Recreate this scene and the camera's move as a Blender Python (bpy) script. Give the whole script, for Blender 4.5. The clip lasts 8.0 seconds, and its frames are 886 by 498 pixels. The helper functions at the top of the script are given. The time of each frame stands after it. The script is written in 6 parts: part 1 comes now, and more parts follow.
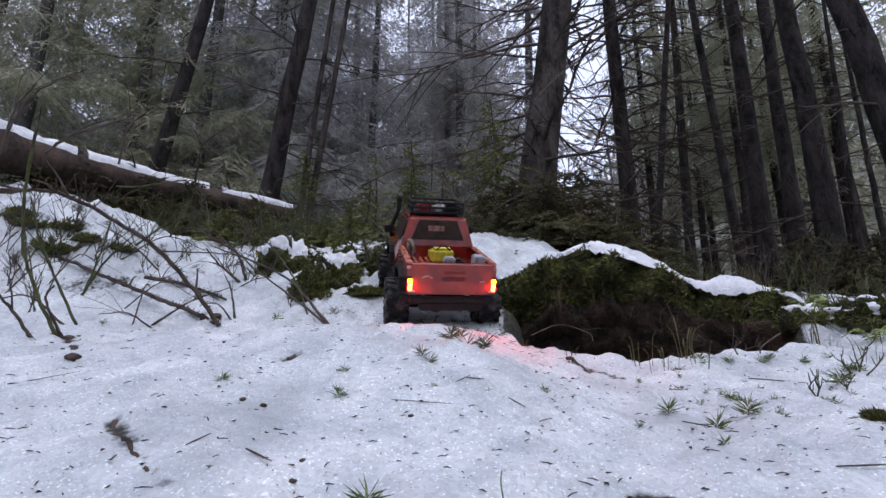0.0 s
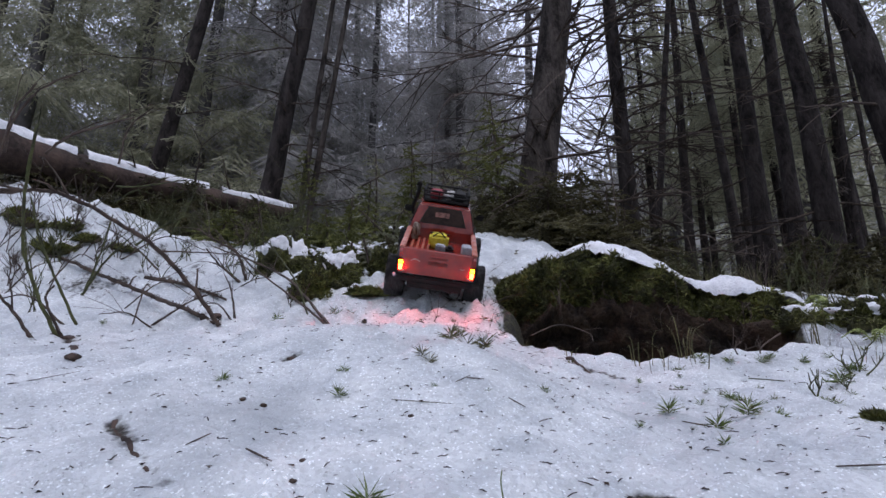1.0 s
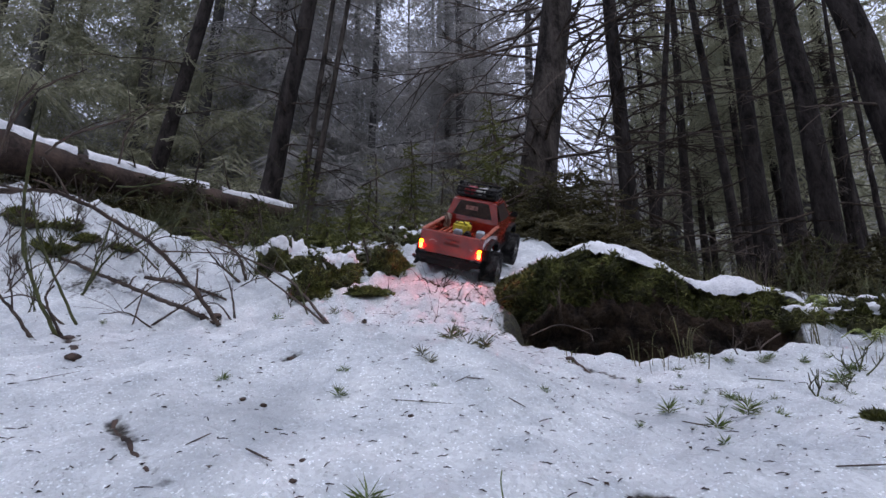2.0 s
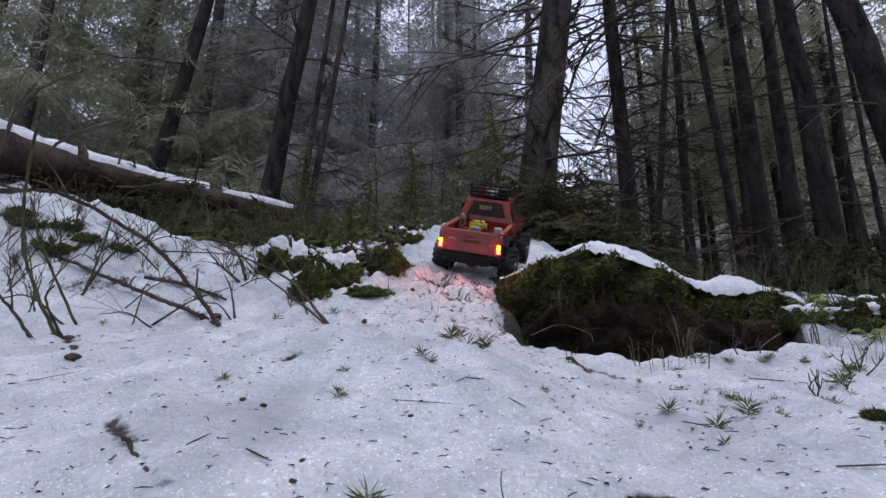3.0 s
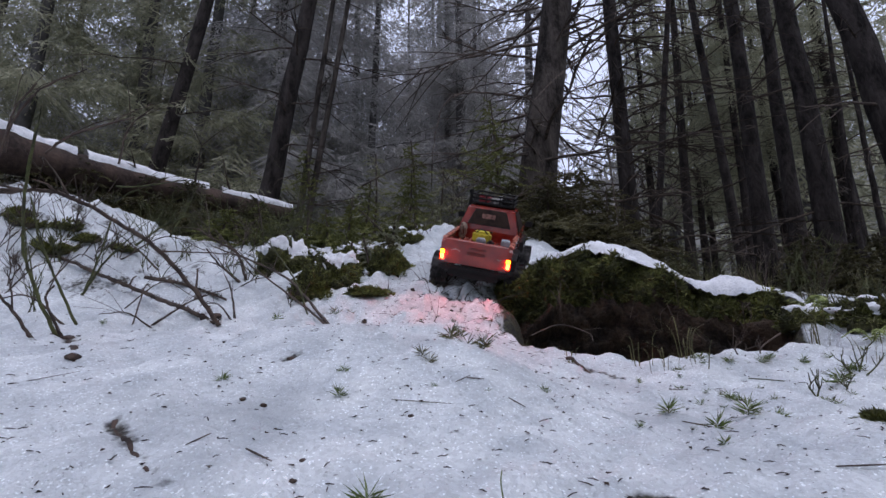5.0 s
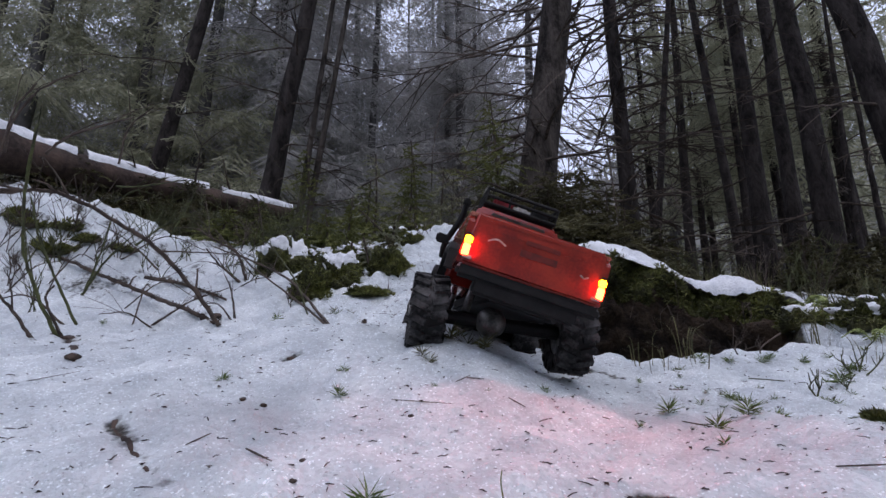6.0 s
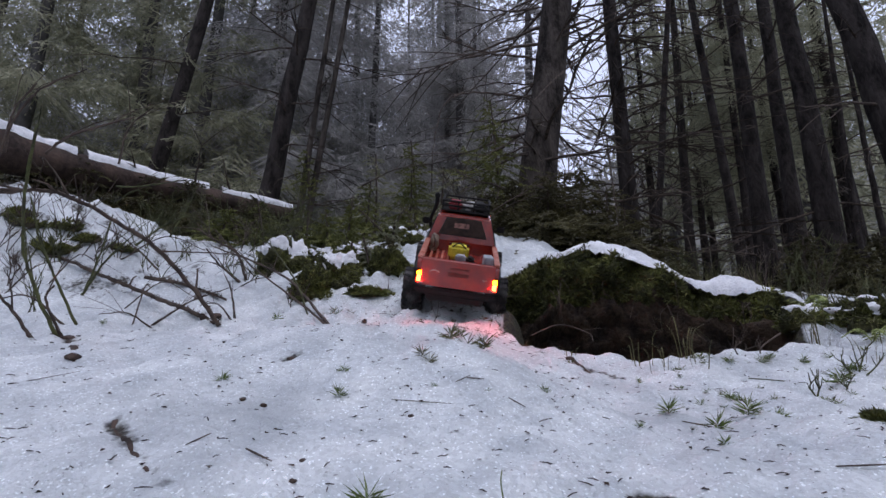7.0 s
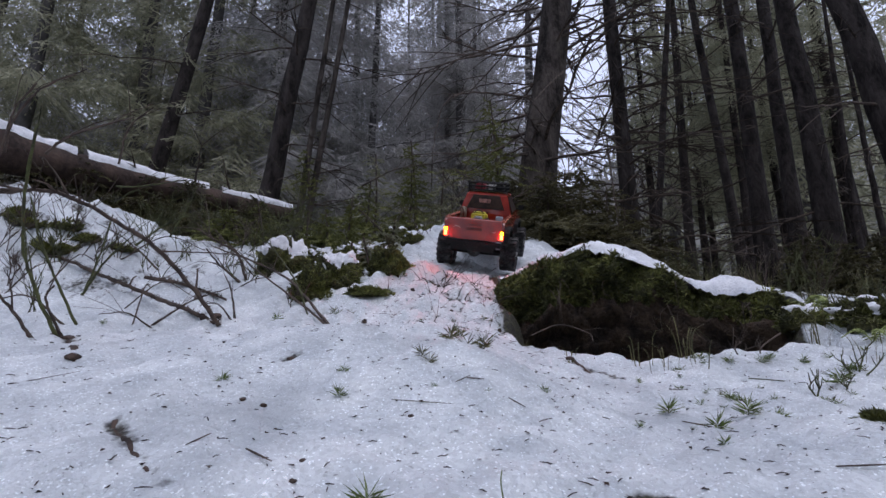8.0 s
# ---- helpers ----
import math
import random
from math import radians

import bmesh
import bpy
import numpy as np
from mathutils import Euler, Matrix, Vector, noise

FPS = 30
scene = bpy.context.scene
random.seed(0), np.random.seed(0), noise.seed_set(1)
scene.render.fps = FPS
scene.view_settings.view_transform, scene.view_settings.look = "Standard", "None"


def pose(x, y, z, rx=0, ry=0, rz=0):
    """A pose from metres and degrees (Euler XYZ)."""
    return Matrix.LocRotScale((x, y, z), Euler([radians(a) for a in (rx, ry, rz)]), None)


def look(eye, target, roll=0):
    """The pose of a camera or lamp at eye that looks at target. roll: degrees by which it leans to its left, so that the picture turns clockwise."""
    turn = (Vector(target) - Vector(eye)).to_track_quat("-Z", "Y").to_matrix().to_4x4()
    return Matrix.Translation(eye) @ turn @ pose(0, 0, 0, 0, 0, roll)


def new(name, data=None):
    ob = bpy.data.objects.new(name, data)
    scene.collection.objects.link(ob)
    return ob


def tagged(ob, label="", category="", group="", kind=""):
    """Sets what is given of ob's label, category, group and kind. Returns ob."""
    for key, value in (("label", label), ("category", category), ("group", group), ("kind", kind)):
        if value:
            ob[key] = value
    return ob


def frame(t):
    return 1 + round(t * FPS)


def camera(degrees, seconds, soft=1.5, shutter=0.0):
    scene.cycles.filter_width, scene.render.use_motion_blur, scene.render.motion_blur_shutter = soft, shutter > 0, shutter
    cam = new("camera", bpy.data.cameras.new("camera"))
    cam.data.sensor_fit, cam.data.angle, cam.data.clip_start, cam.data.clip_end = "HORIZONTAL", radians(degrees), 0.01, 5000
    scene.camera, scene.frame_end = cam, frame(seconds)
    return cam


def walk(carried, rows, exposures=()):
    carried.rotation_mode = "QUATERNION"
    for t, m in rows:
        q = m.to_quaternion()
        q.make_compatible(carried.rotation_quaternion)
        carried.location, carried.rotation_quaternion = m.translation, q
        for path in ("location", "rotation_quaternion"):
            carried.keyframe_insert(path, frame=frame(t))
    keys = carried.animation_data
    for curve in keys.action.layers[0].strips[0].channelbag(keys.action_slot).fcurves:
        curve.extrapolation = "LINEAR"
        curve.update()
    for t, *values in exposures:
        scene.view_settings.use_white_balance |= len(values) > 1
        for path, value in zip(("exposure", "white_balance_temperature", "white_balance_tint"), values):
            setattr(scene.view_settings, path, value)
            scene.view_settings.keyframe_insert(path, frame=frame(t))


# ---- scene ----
cam = camera(80, 8.0, soft=1.5, shutter=0.4)
STAND = pose(0, 0, 0.13, 105, 0, 0)
walk(cam, [(0, STAND), (8, STAND)], [(0, 0.31, 6330, 16), (0.8, 0.2, 6330, 16), (1.5, 0.13, 6330, 16), (3.5, 0.03, 6330, 16), (8, 0.03, 6330, 16)])

# ---- daylight: overcast winter sky, the sun spread wide behind thin cloud ----
world = bpy.data.worlds.new("world")
scene.world = world
world.use_nodes = True
wn = world.node_tree.nodes
sky = wn.new("ShaderNodeTexSky")
sky.sky_type = "NISHITA"
sky.sun_disc = False
sky.sun_elevation, sky.sun_rotation = radians(69), radians(163)
sky.dust_density = 5.0
sky.air_density = 1.0
pale = wn.new("ShaderNodeMix")
pale.data_type = "RGBA"
pale.inputs[0].default_value = 0.75
pale.inputs[7].default_value = (7.8, 8.6, 11.0, 1)
world.node_tree.links.new(sky.outputs[0], pale.inputs[6])
world.node_tree.links.new(pale.outputs[2], wn["Background"].inputs[0])
wn["Background"].inputs[1].default_value = 0.125
sun = new("sun", bpy.data.lights.new("sun", "SUN"))
sun.data.energy, sun.data.angle, sun.data.color = 0.5, radians(40), (1, 0.985, 0.97)
sun.matrix_world = look((0.8, -2.6, 7), (0, 0, 0))


# ---- materials ----
def nodes_of(name):
    m = bpy.data.materials.new(name)
    m.use_nodes = True
    return m, m.node_tree.nodes, m.node_tree.links, m.node_tree.nodes["Principled BSDF"]


def mottled(name, dark, light, scale, rough=0.8, fine=0, bump=0.3, metal=0.0, detail=6, spec=0.4, spread=(0.35, 0.65), per=0.0, depth=0.01, coat=0.0, tall=1.0):
    """Two-scale noise between two colours, with relief from the fine one."""
    m, n, l, b = nodes_of(name)
    tc = n.new("ShaderNodeTexCoord")
    big, small = n.new("ShaderNodeTexNoise"), n.new("ShaderNodeTexNoise")
    big.inputs["Scale"].default_value, big.inputs["Detail"].default_value = scale, detail
    small.inputs["Scale"].default_value, small.inputs["Detail"].default_value = fine or scale * 9, 4
    add = n.new("ShaderNodeMath")
    add.operation = "MULTIPLY_ADD"
    add.inputs[1].default_value = 0.45
    ramp = n.new("ShaderNodeMapRange")
    ramp.inputs[1].default_value, ramp.inputs[2].default_value = spread[0] + 0.22, spread[1] + 0.22
    mix = n.new("ShaderNodeMix")
    mix.data_type = "RGBA"
    mix.inputs[6].default_value, mix.inputs[7].default_value = (*dark, 1), (*light, 1)
    mp = n.new("ShaderNodeMapping")
    mp.inputs["Scale"].default_value = (1, 1, tall)
    l.new(tc.outputs["Object"], mp.inputs[0])
    for t in (big, small):
        l.new(mp.outputs[0], t.inputs["Vector"])
    l.new(small.outputs[0], add.inputs[0])
    l.new(big.outputs[0], add.inputs[2])
    l.new(add.outputs[0], ramp.inputs[0])
    l.new(ramp.outputs[0], mix.inputs[0])
    col = mix.outputs[2]
    if per:
        geo, hsv = n.new("ShaderNodeNewGeometry"), n.new("ShaderNodeHueSaturation")
        mr = n.new("ShaderNodeMapRange")
        mr.inputs[3].default_value, mr.inputs[4].default_value = 1 - per, 1 + per
        l.new(geo.outputs["Random Per Island"], mr.inputs[0])
        l.new(mr.outputs[0], hsv.inputs["Value"])
        l.new(col, hsv.inputs["Color"])
        col = hsv.outputs[0]
    l.new(col, b.inputs["Base Color"])
    b.inputs["Roughness"].default_value, b.inputs["Metallic"].default_value = rough, metal
    b.inputs["Specular IOR Level"].default_value = spec
    b.inputs["Coat Weight"].default_value = coat
    if bump:
        bp = n.new("ShaderNodeBump")
        bp.inputs["Strength"].default_value, bp.inputs["Distance"].default_value = bump, depth
        l.new(add.outputs[0], bp.inputs["Height"])
        l.new(bp.outputs[0], b.inputs["Normal"])
    return m


def leafy(name, dark, light, scale, fine, through_light=0.35, per=0.3):
    """Needles and leaves: two-scale colour, thin enough to let some light through."""
    m = mottled(name, dark, light, scale, 0.6, fine, 0, per=per)
    n, l = m.node_tree.nodes, m.node_tree.links
    b, out = n["Principled BSDF"], n["Material Output"]
    tr, mix = n.new("ShaderNodeBsdfTranslucent"), n.new("ShaderNodeMixShader")
    mix.inputs[0].default_value = through_light
    l.new(b.inputs["Base Color"].links[0].from_socket, tr.inputs["Color"])
    l.new(b.outputs[0], mix.inputs[1])
    l.new(tr.outputs[0], mix.inputs[2])
    l.new(mix.outputs[0], out.inputs["Surface"])
    return m


def ground_material():
    """Wet granular snow over a mossy forest floor; the mesh attribute 'snow' says where it lies."""
    m, n, l, b = nodes_of("snowy_ground")
    tc, att = n.new("ShaderNodeTexCoord"), n.new("ShaderNodeAttribute")
    att.attribute_name = "snow"
    tex = []
    for scale, detail in ((14, 6), (110, 5), (380, 4)):
        t = n.new("ShaderNodeTexNoise")
        t.inputs["Scale"].default_value, t.inputs["Detail"].default_value = scale, detail
        l.new(tc.outputs["Object"], t.inputs["Vector"])
        tex.append(t)
    # soft bluish shading of the snow's dips, put into its colour at random
    white = n.new("ShaderNodeMix")
    white.data_type = "RGBA"
    white.inputs[6].default_value, white.inputs[7].default_value = (0.50, 0.545, 0.575, 1), (0.735, 0.775, 0.79, 1)
    mr = n.new("ShaderNodeMapRange")
    mr.inputs[1].default_value, mr.inputs[2].default_value = 0.3, 0.65
    l.new(tex[0].outputs[0], mr.inputs[0])
    l.new(mr.outputs[0], white.inputs[0])
    # grains of ice, lighter and darker
    ice = n.new("ShaderNodeTexVoronoi")
    ice.inputs["Scale"].default_value = 260
    l.new(tc.outputs["Object"], ice.inputs["Vector"])
    grain = n.new("ShaderNodeHueSaturation")
    gm = n.new("ShaderNodeMapRange")
    gm.inputs[3].default_value, gm.inputs[4].default_value = 0.86, 1.08
    gs = n.new("ShaderNodeSeparateColor")
    l.new(ice.outputs["Color"], gs.inputs[0])
    l.new(gs.outputs[0], gm.inputs[0])
    # the snow's sparkle, painted into the base colour as tiny bright flecks
    fleck = n.new("ShaderNodeTexVoronoi")
    fleck.inputs["Scale"].default_value = 620
    l.new(tc.outputs["Object"], fleck.inputs["Vector"])
    fs = n.new("ShaderNodeSeparateColor")
    l.new(fleck.outputs["Color"], fs.inputs[0])
    glint, spark = n.new("ShaderNodeMath"), n.new("ShaderNodeMath")
    glint.operation, spark.operation = "GREATER_THAN", "MULTIPLY_ADD"
    glint.inputs[1].default_value, spark.inputs[1].default_value = 0.955, 0.5
    l.new(fs.outputs[1], glint.inputs[0])
    l.new(glint.outputs[0], spark.inputs[0])
    l.new(gm.outputs[0], spark.inputs[2])
    l.new(spark.outputs[0], grain.inputs["Value"])
    l.new(white.outputs[2], grain.inputs["Color"])
    # larger grey-blue patches, scattered at random
    blotch = n.new("ShaderNodeTexNoise")
    blotch.inputs["Scale"].default_value, blotch.inputs["Detail"].default_value, blotch.inputs["Roughness"].default_value = 5.0, 9, 0.62
    l.new(tc.outputs["Object"], blotch.inputs["Vector"])
    dr = n.new("ShaderNodeMapRange")
    dr.inputs[1].default_value, dr.inputs[2].default_value, dr.inputs[4].default_value = 0.47, 0.72, 0.75
    l.new(blotch.outputs[0], dr.inputs[0])
    worn = n.new("ShaderNodeMix")
    worn.data_type = "RGBA"
    worn.inputs[7].default_value = (0.36, 0.395, 0.42, 1)
    l.new(dr.outputs[0], worn.inputs[0])
    l.new(grain.outputs[0], worn.inputs[6])
    floor = n.new("ShaderNodeMix")
    floor.data_type = "RGBA"
    floor.inputs[6].default_value, floor.inputs[7].default_value = (0.016, 0.012, 0.009, 1), (0.045, 0.045, 0.018, 1)
    fr = n.new("ShaderNodeMapRange")
    fr.inputs[1].default_value, fr.inputs[2].default_value = 0.4, 0.6
    l.new(tex[1].outputs[0], fr.inputs[0])
    l.new(fr.outputs[0], floor.inputs[0])
    edge = n.new("ShaderNodeMath")
    edge.operation = "MULTIPLY_ADD"
    edge.inputs[1].default_value = 0.7
    l.new(tex[1].outputs[0], edge.inputs[0])
    l.new(att.outputs["Fac"], edge.inputs[2])
    er = n.new("ShaderNodeMapRange")
    er.inputs[1].default_value, er.inputs[2].default_value = 0.70, 0.95
    l.new(edge.outputs[0], er.inputs[0])
    mix = n.new("ShaderNodeMix")
    mix.data_type = "RGBA"
    l.new(er.outputs[0], mix.inputs[0])
    l.new(floor.outputs[2], mix.inputs[6])
    l.new(worn.outputs[2], mix.inputs[7])
    l.new(mix.outputs[2], b.inputs["Base Color"])
    # coarse grains: relief and wet glints
    h = n.new("ShaderNodeMath")
    h.operation = "MULTIPLY_ADD"
    h.inputs[1].default_value = 0.5
    l.new(tex[2].outputs[0], h.inputs[0])
    l.new(tex[1].outputs[0], h.inputs[2])
    bp = n.new("ShaderNodeBump")
    bp.inputs["Strength"].default_value, bp.inputs["Distance"].default_value = 0.9, 0.006
    l.new(h.outputs[0], bp.inputs["Height"])
    l.new(bp.outputs[0], b.inputs["Normal"])
    vor = n.new("ShaderNodeTexVoronoi")
    vor.inputs["Scale"].default_value = 420
    l.new(tc.outputs["Object"], vor.inputs["Vector"])
    rr = n.new("ShaderNodeMapRange")
    rr.inputs[1].default_value, rr.inputs[2].default_value, rr.inputs[3].default_value, rr.inputs[4].default_value = 0.05, 0.3, 0.16, 0.62
    l.new(vor.outputs["Distance"], rr.inputs[0])
    l.new(rr.outputs[0], b.inputs["Roughness"])
    b.inputs["Specular IOR Level"].default_value = 0.5
    return m


SNOW_GROUND = ground_material()
SNOW = mottled("old_snow", (0.56, 0.58, 0.62), (0.82, 0.84, 0.87), 25, 0.5, 220, 0.5)
BARK = mottled("spruce_bark", (0.010, 0.008, 0.0075), (0.052, 0.044, 0.041), 11, 0.95, 48, 1.0, depth=0.03, spec=0.2, tall=0.4)
BARK_GREY = mottled("grey_bark", (0.015, 0.012, 0.0105), (0.085, 0.072, 0.063), 10, 0.95, 55, 1.0, depth=0.03, spec=0.2, tall=0.45)
# paler bark and twigs for far trees: haze put into the colour
BARK_HAZE = mottled("haze_grey_bark", (0.06, 0.058, 0.057), (0.125, 0.12, 0.117), 6, 0.95, 30, 0.4, depth=0.02, spec=0.2)
TWIG_HAZE = mottled("haze_grey_twig", (0.06, 0.058, 0.055), (0.14, 0.135, 0.13), 30, 0.9, 200, 0)
LOG_BARK = mottled("log_bark", (0.02, 0.013, 0.010), (0.08, 0.052, 0.04), 9, 0.85, 60, 0.8, depth=0.015)
TWIG = mottled("dead_twig", (0.03, 0.022, 0.018), (0.09, 0.065, 0.05), 40, 0.8, 300, 0.5, depth=0.002)
STEM = mottled("bilberry_stem", (0.025, 0.026, 0.010), (0.075, 0.085, 0.025), 40, 0.7, 300, 0.4, depth=0.002)
# mist put into the needles' colour: lightened near, palest far off
NEEDLES = leafy("spruce_needles", (0.235, 0.24, 0.155), (0.42, 0.42, 0.295), 1.5, 14, per=0.15)
NEEDLES_HAZE = leafy("haze_pale_needles", (0.31, 0.305, 0.292), (0.485, 0.478, 0.468), 0.8, 8, per=0.12)
NEEDLES_FRESH = leafy("young_spruce_needles", (0.085, 0.098, 0.028), (0.22, 0.23, 0.075), 6, 50)
NEEDLES_BROWN = leafy("dead_boughs", (0.042, 0.038, 0.018), (0.115, 0.105, 0.045), 5, 40)
MOSS = mottled("moss", (0.02, 0.021, 0.009), (0.08, 0.08, 0.028), 16, 0.9, 130, 1.0, depth=0.02)
MOSS_LEAF = mottled("moss_leaves", (0.035, 0.04, 0.012), (0.20, 0.21, 0.06), 14, 0.7, 90, 0, per=0.45)
PEAT = mottled("peat_and_roots", (0.02, 0.015, 0.012), (0.078, 0.052, 0.034), 18, 0.95, 120, 1.0, depth=0.02)
GRASS = mottled("winter_grass", (0.055, 0.058, 0.018), (0.17, 0.155, 0.065), 8, 0.6, 60, 0, per=0.35)
SPRIG = mottled("haircap_moss", (0.05, 0.09, 0.015), (0.16, 0.2, 0.05), 30, 0.5, 200, 0, per=0.3)
FERN = mottled("pale_fern", (0.16, 0.20, 0.05), (0.36, 0.42, 0.15), 30, 0.5, 200, 0, per=0.25)
CRUMB = mottled("bark_crumbs", (0.012, 0.009, 0.008), (0.055, 0.037, 0.028), 60, 0.8, 400, 0, per=0.5)


# ---- helpers for building ----
def part(name, bm, material, parent=None, label="", smooth=False):
    me = bpy.data.meshes.new(name)
    if smooth:
        for f in bm.faces:
            f.smooth = True
    bm.to_mesh(me)
    bm.free()
    for mat in material if isinstance(material, (list, tuple)) else [material]:
        me.materials.append(mat)
    ob = new(name, me)
    ob.parent = parent
    return tagged(ob, label)


def raw(name, verts, faces, material, parent=None, label="", smooth=False, index=None):
    me = bpy.data.meshes.new(name)
    me.from_pydata(verts, [], faces)
    for mat in material if isinstance(material, (list, tuple)) else [material]:
        me.materials.append(mat)
    if index is not None:
        me.polygons.foreach_set("material_index", index)
    if smooth:
        me.polygons.foreach_set("use_smooth", [True] * len(faces))
    me.update()
    ob = new(name, me)
    ob.parent = parent
    return tagged(ob, label)


def tube(verts, faces, points, radii, sides=6, rough=0.0, rng=None):
    """Append a tapered tube along points to verts and faces."""
    pts = [Vector(p) for p in points]
    base = len(verts)
    up = Vector((0.13, 0.31, 0.94))
    for i, p in enumerate(pts):
        d = (pts[min(i + 1, len(pts) - 1)] - pts[max(i - 1, 0)]).normalized()
        a = d.cross(up)
        if a.length < 0.1:
            a = d.cross(Vector((1, 0, 0)))
        a.normalize()
        c = d.cross(a)
        for k in range(sides):
            w = 2 * math.pi * k / sides
            r = radii[i] * (1 + (rng.uniform(-rough, rough) if rng else 0))
            verts.append(tuple(p + (a * math.cos(w) + c * math.sin(w)) * r))
    for i in range(len(pts) - 1):
        for k in range(sides):
            q = base + i * sides
            faces.append((q + k, q + (k + 1) % sides, q + sides + (k + 1) % sides, q + sides + k))
    faces.append(tuple(range(base + sides - 1, base - 1, -1)))
    q = base + (len(pts) - 1) * sides
    faces.append(tuple(range(q, q + sides)))


def bend(points, steps, wobble=0.0, rng=None):
    """A smooth curve through points (Catmull-Rom), with a little wobble."""
    p = [Vector(v) for v in points]
    p = [2 * p[0] - p[1]] + p + [2 * p[-1] - p[-2]]
    out = []
    for i in range(1, len(p) - 2):
        for s in range(steps):
            t = s / steps
            a, b, c, d = p[i - 1:i + 3]
            v = 0.5 * (2 * b + (c - a) * t + (2 * a - 5 * b + 4 * c - d) * t * t + (3 * b - a - 3 * c + d) * t ** 3)
            if rng and wobble:
                v = v + Vector([rng.uniform(-wobble, wobble) for _ in range(3)])
            out.append(v)
    out.append(p[-2])
    return out


def box(bm, cx, cy, cz, sx, sy, sz, bevel=0.0, rot=None, segments=2):
    """A bevelled box; bevel may be 0."""
    made = bmesh.ops.create_cube(bm, size=1, matrix=Matrix.Translation((cx, cy, cz)) @ (rot or Matrix()) @ Matrix.Diagonal((sx, sy, sz, 1)))
    if bevel:
        vs = set(made["verts"])
        es = [e for e in bm.edges if e.verts[0] in vs and e.verts[1] in vs]
        bmesh.ops.bevel(bm, geom=es, offset=bevel, segments=segments, affect="EDGES", clamp_overlap=True)
    return bm


def smooth01(a):
    a = np.clip(a, 0, 1)
    return a * a * (3 - 2 * a)


# ---- ground ----
RISE = ((-300, -30), (-10, -1.7), (0, -0.05), (0.37, 0.055), (0.73, 0.163), (0.9, 0.205), (1.12, 0.247), (1.2, 0.275), (1.3, 0.318), (1.5, 0.435),
        (1.6, 0.468), (1.85, 0.60), (2.0, 0.665), (2.25, 0.75), (2.6, 0.80), (4, 1.1), (8, 2.1), (20, 4.9), (60, 13), (300, 40))
RY, RZ = np.array([r[0] for r in RISE]), np.array([r[1] for r in RISE])


def rise(y):
    return sum(np.interp(y + o, RY, RZ) for o in (-0.06, -0.03, 0, 0.03, 0.06)) / 5


def bank_line(x):
    """How far off the front of the cut bank runs."""
    return np.interp(x, (0.1, 0.2, 0.43, 0.61, 0.8, 0.95), (1.46, 1.42, 1.42, 1.34, 1.22, 1.2))


def bank_top(x):
    return np.interp(x, (0.1, 0.2, 0.3, 0.45, 0.55, 0.62, 0.72, 0.8, 0.86), (0.40, 0.43, 0.475, 0.495, 0.44, 0.378, 0.365, 0.30, 0.27))


def lumps(x, y, scale, seed):
    return noise.noise((x * scale + seed, y * scale - seed, seed * 0.37))


def height(x, y):
    """Height of the ground at arrays x, y, without the small lumps."""
    x, y = np.asarray(x, float), np.asarray(y, float)
    z = rise(y)
    # the slope flattens out to the right, behind the bank
    low = np.minimum(z, 0.335 + 0.2 * (y - 1.32))
    z = z + (low - z) * smooth01((x - 0.42) / 0.25) * smooth01((y - 1.25) / 0.15) * (1 - smooth01((y - 30) / 60))
    # it leans to the right along the track
    z = z - 0.055 * smooth01((x + 0.02) / 0.3) * np.exp(-((y - 0.8) / 0.25) ** 2)
    z = z + 0.032 * (1 - smooth01((x + 0.02) / 0.18)) * smooth01((x + 0.5) / 0.3) * np.exp(-((y - 0.83) / 0.2) ** 2)
    z = z + 0.011 * np.exp(-((y - 1.2) / 0.14) ** 2 - ((x - 0.03) / 0.25) ** 2)
    z = z + (0.012 - 0.045 * np.tanh((x - 0.09) / 0.13)) * np.exp(-((y - 1.56) / 0.22) ** 2) * np.exp(-((x - 0.08) / 0.3) ** 2)
    z = z + 0.024 * np.exp(-((x - 0.05) / 0.16) ** 2 - ((y - 0.66) / 0.09) ** 2)
    z = z + 0.05 * smooth01((x - 0.55) / 0.4) * np.exp(-((y - 0.9) / 0.35) ** 2)
    z = z + 0.275 * smooth01((-x - 0.68) / 0.85) * smooth01((y - 1.2) / 0.45) * (1 - 0.75 * smooth01((y - 1.75) / 0.4))
    # the brow of the slope, and its shoulder above the bank
    brow = smooth01((y - 1.8) / 0.35) * (1 - smooth01((y - 2.6) / 1.0))
    z = z + brow * (0.08 * np.exp(-((x + 0.02) / 0.2) ** 2) + 0.045 * np.exp(-((x - 0.35) / 0.2) ** 2))
    # the mound behind the bank, and the hollow washed out under it
    edge = x + 0.022 * np.sin(27 * y + 2) + 0.012 * np.sin(71 * y) + 0.006 * np.sin(160 * y + 1)
    inside = smooth01((edge - 0.19) / 0.09) * (1 - smooth01((x - 0.78) / 0.1))
    behind = smooth01((y - bank_line(x) - 0.10) / 0.06)
    z = z + inside * behind * (bank_top(x) - 0.012 - z) * np.exp(-np.clip(y - bank_line(x) - 0.22, 0, 9) / 0.22)
    under = smooth01((edge - 0.14) / 0.07) * (1 - smooth01((x + 0.02 * np.sin(40 * y) + 0.012 * np.sin(90 * y + 2) - 0.69) / 0.10))
    z = z - under * (1 - behind) * 0.19 * smooth01((y - 1.0 + 0.025 * np.sin(17 * x + 1) + 0.012 * np.sin(53 * x)) / 0.13)
    return z


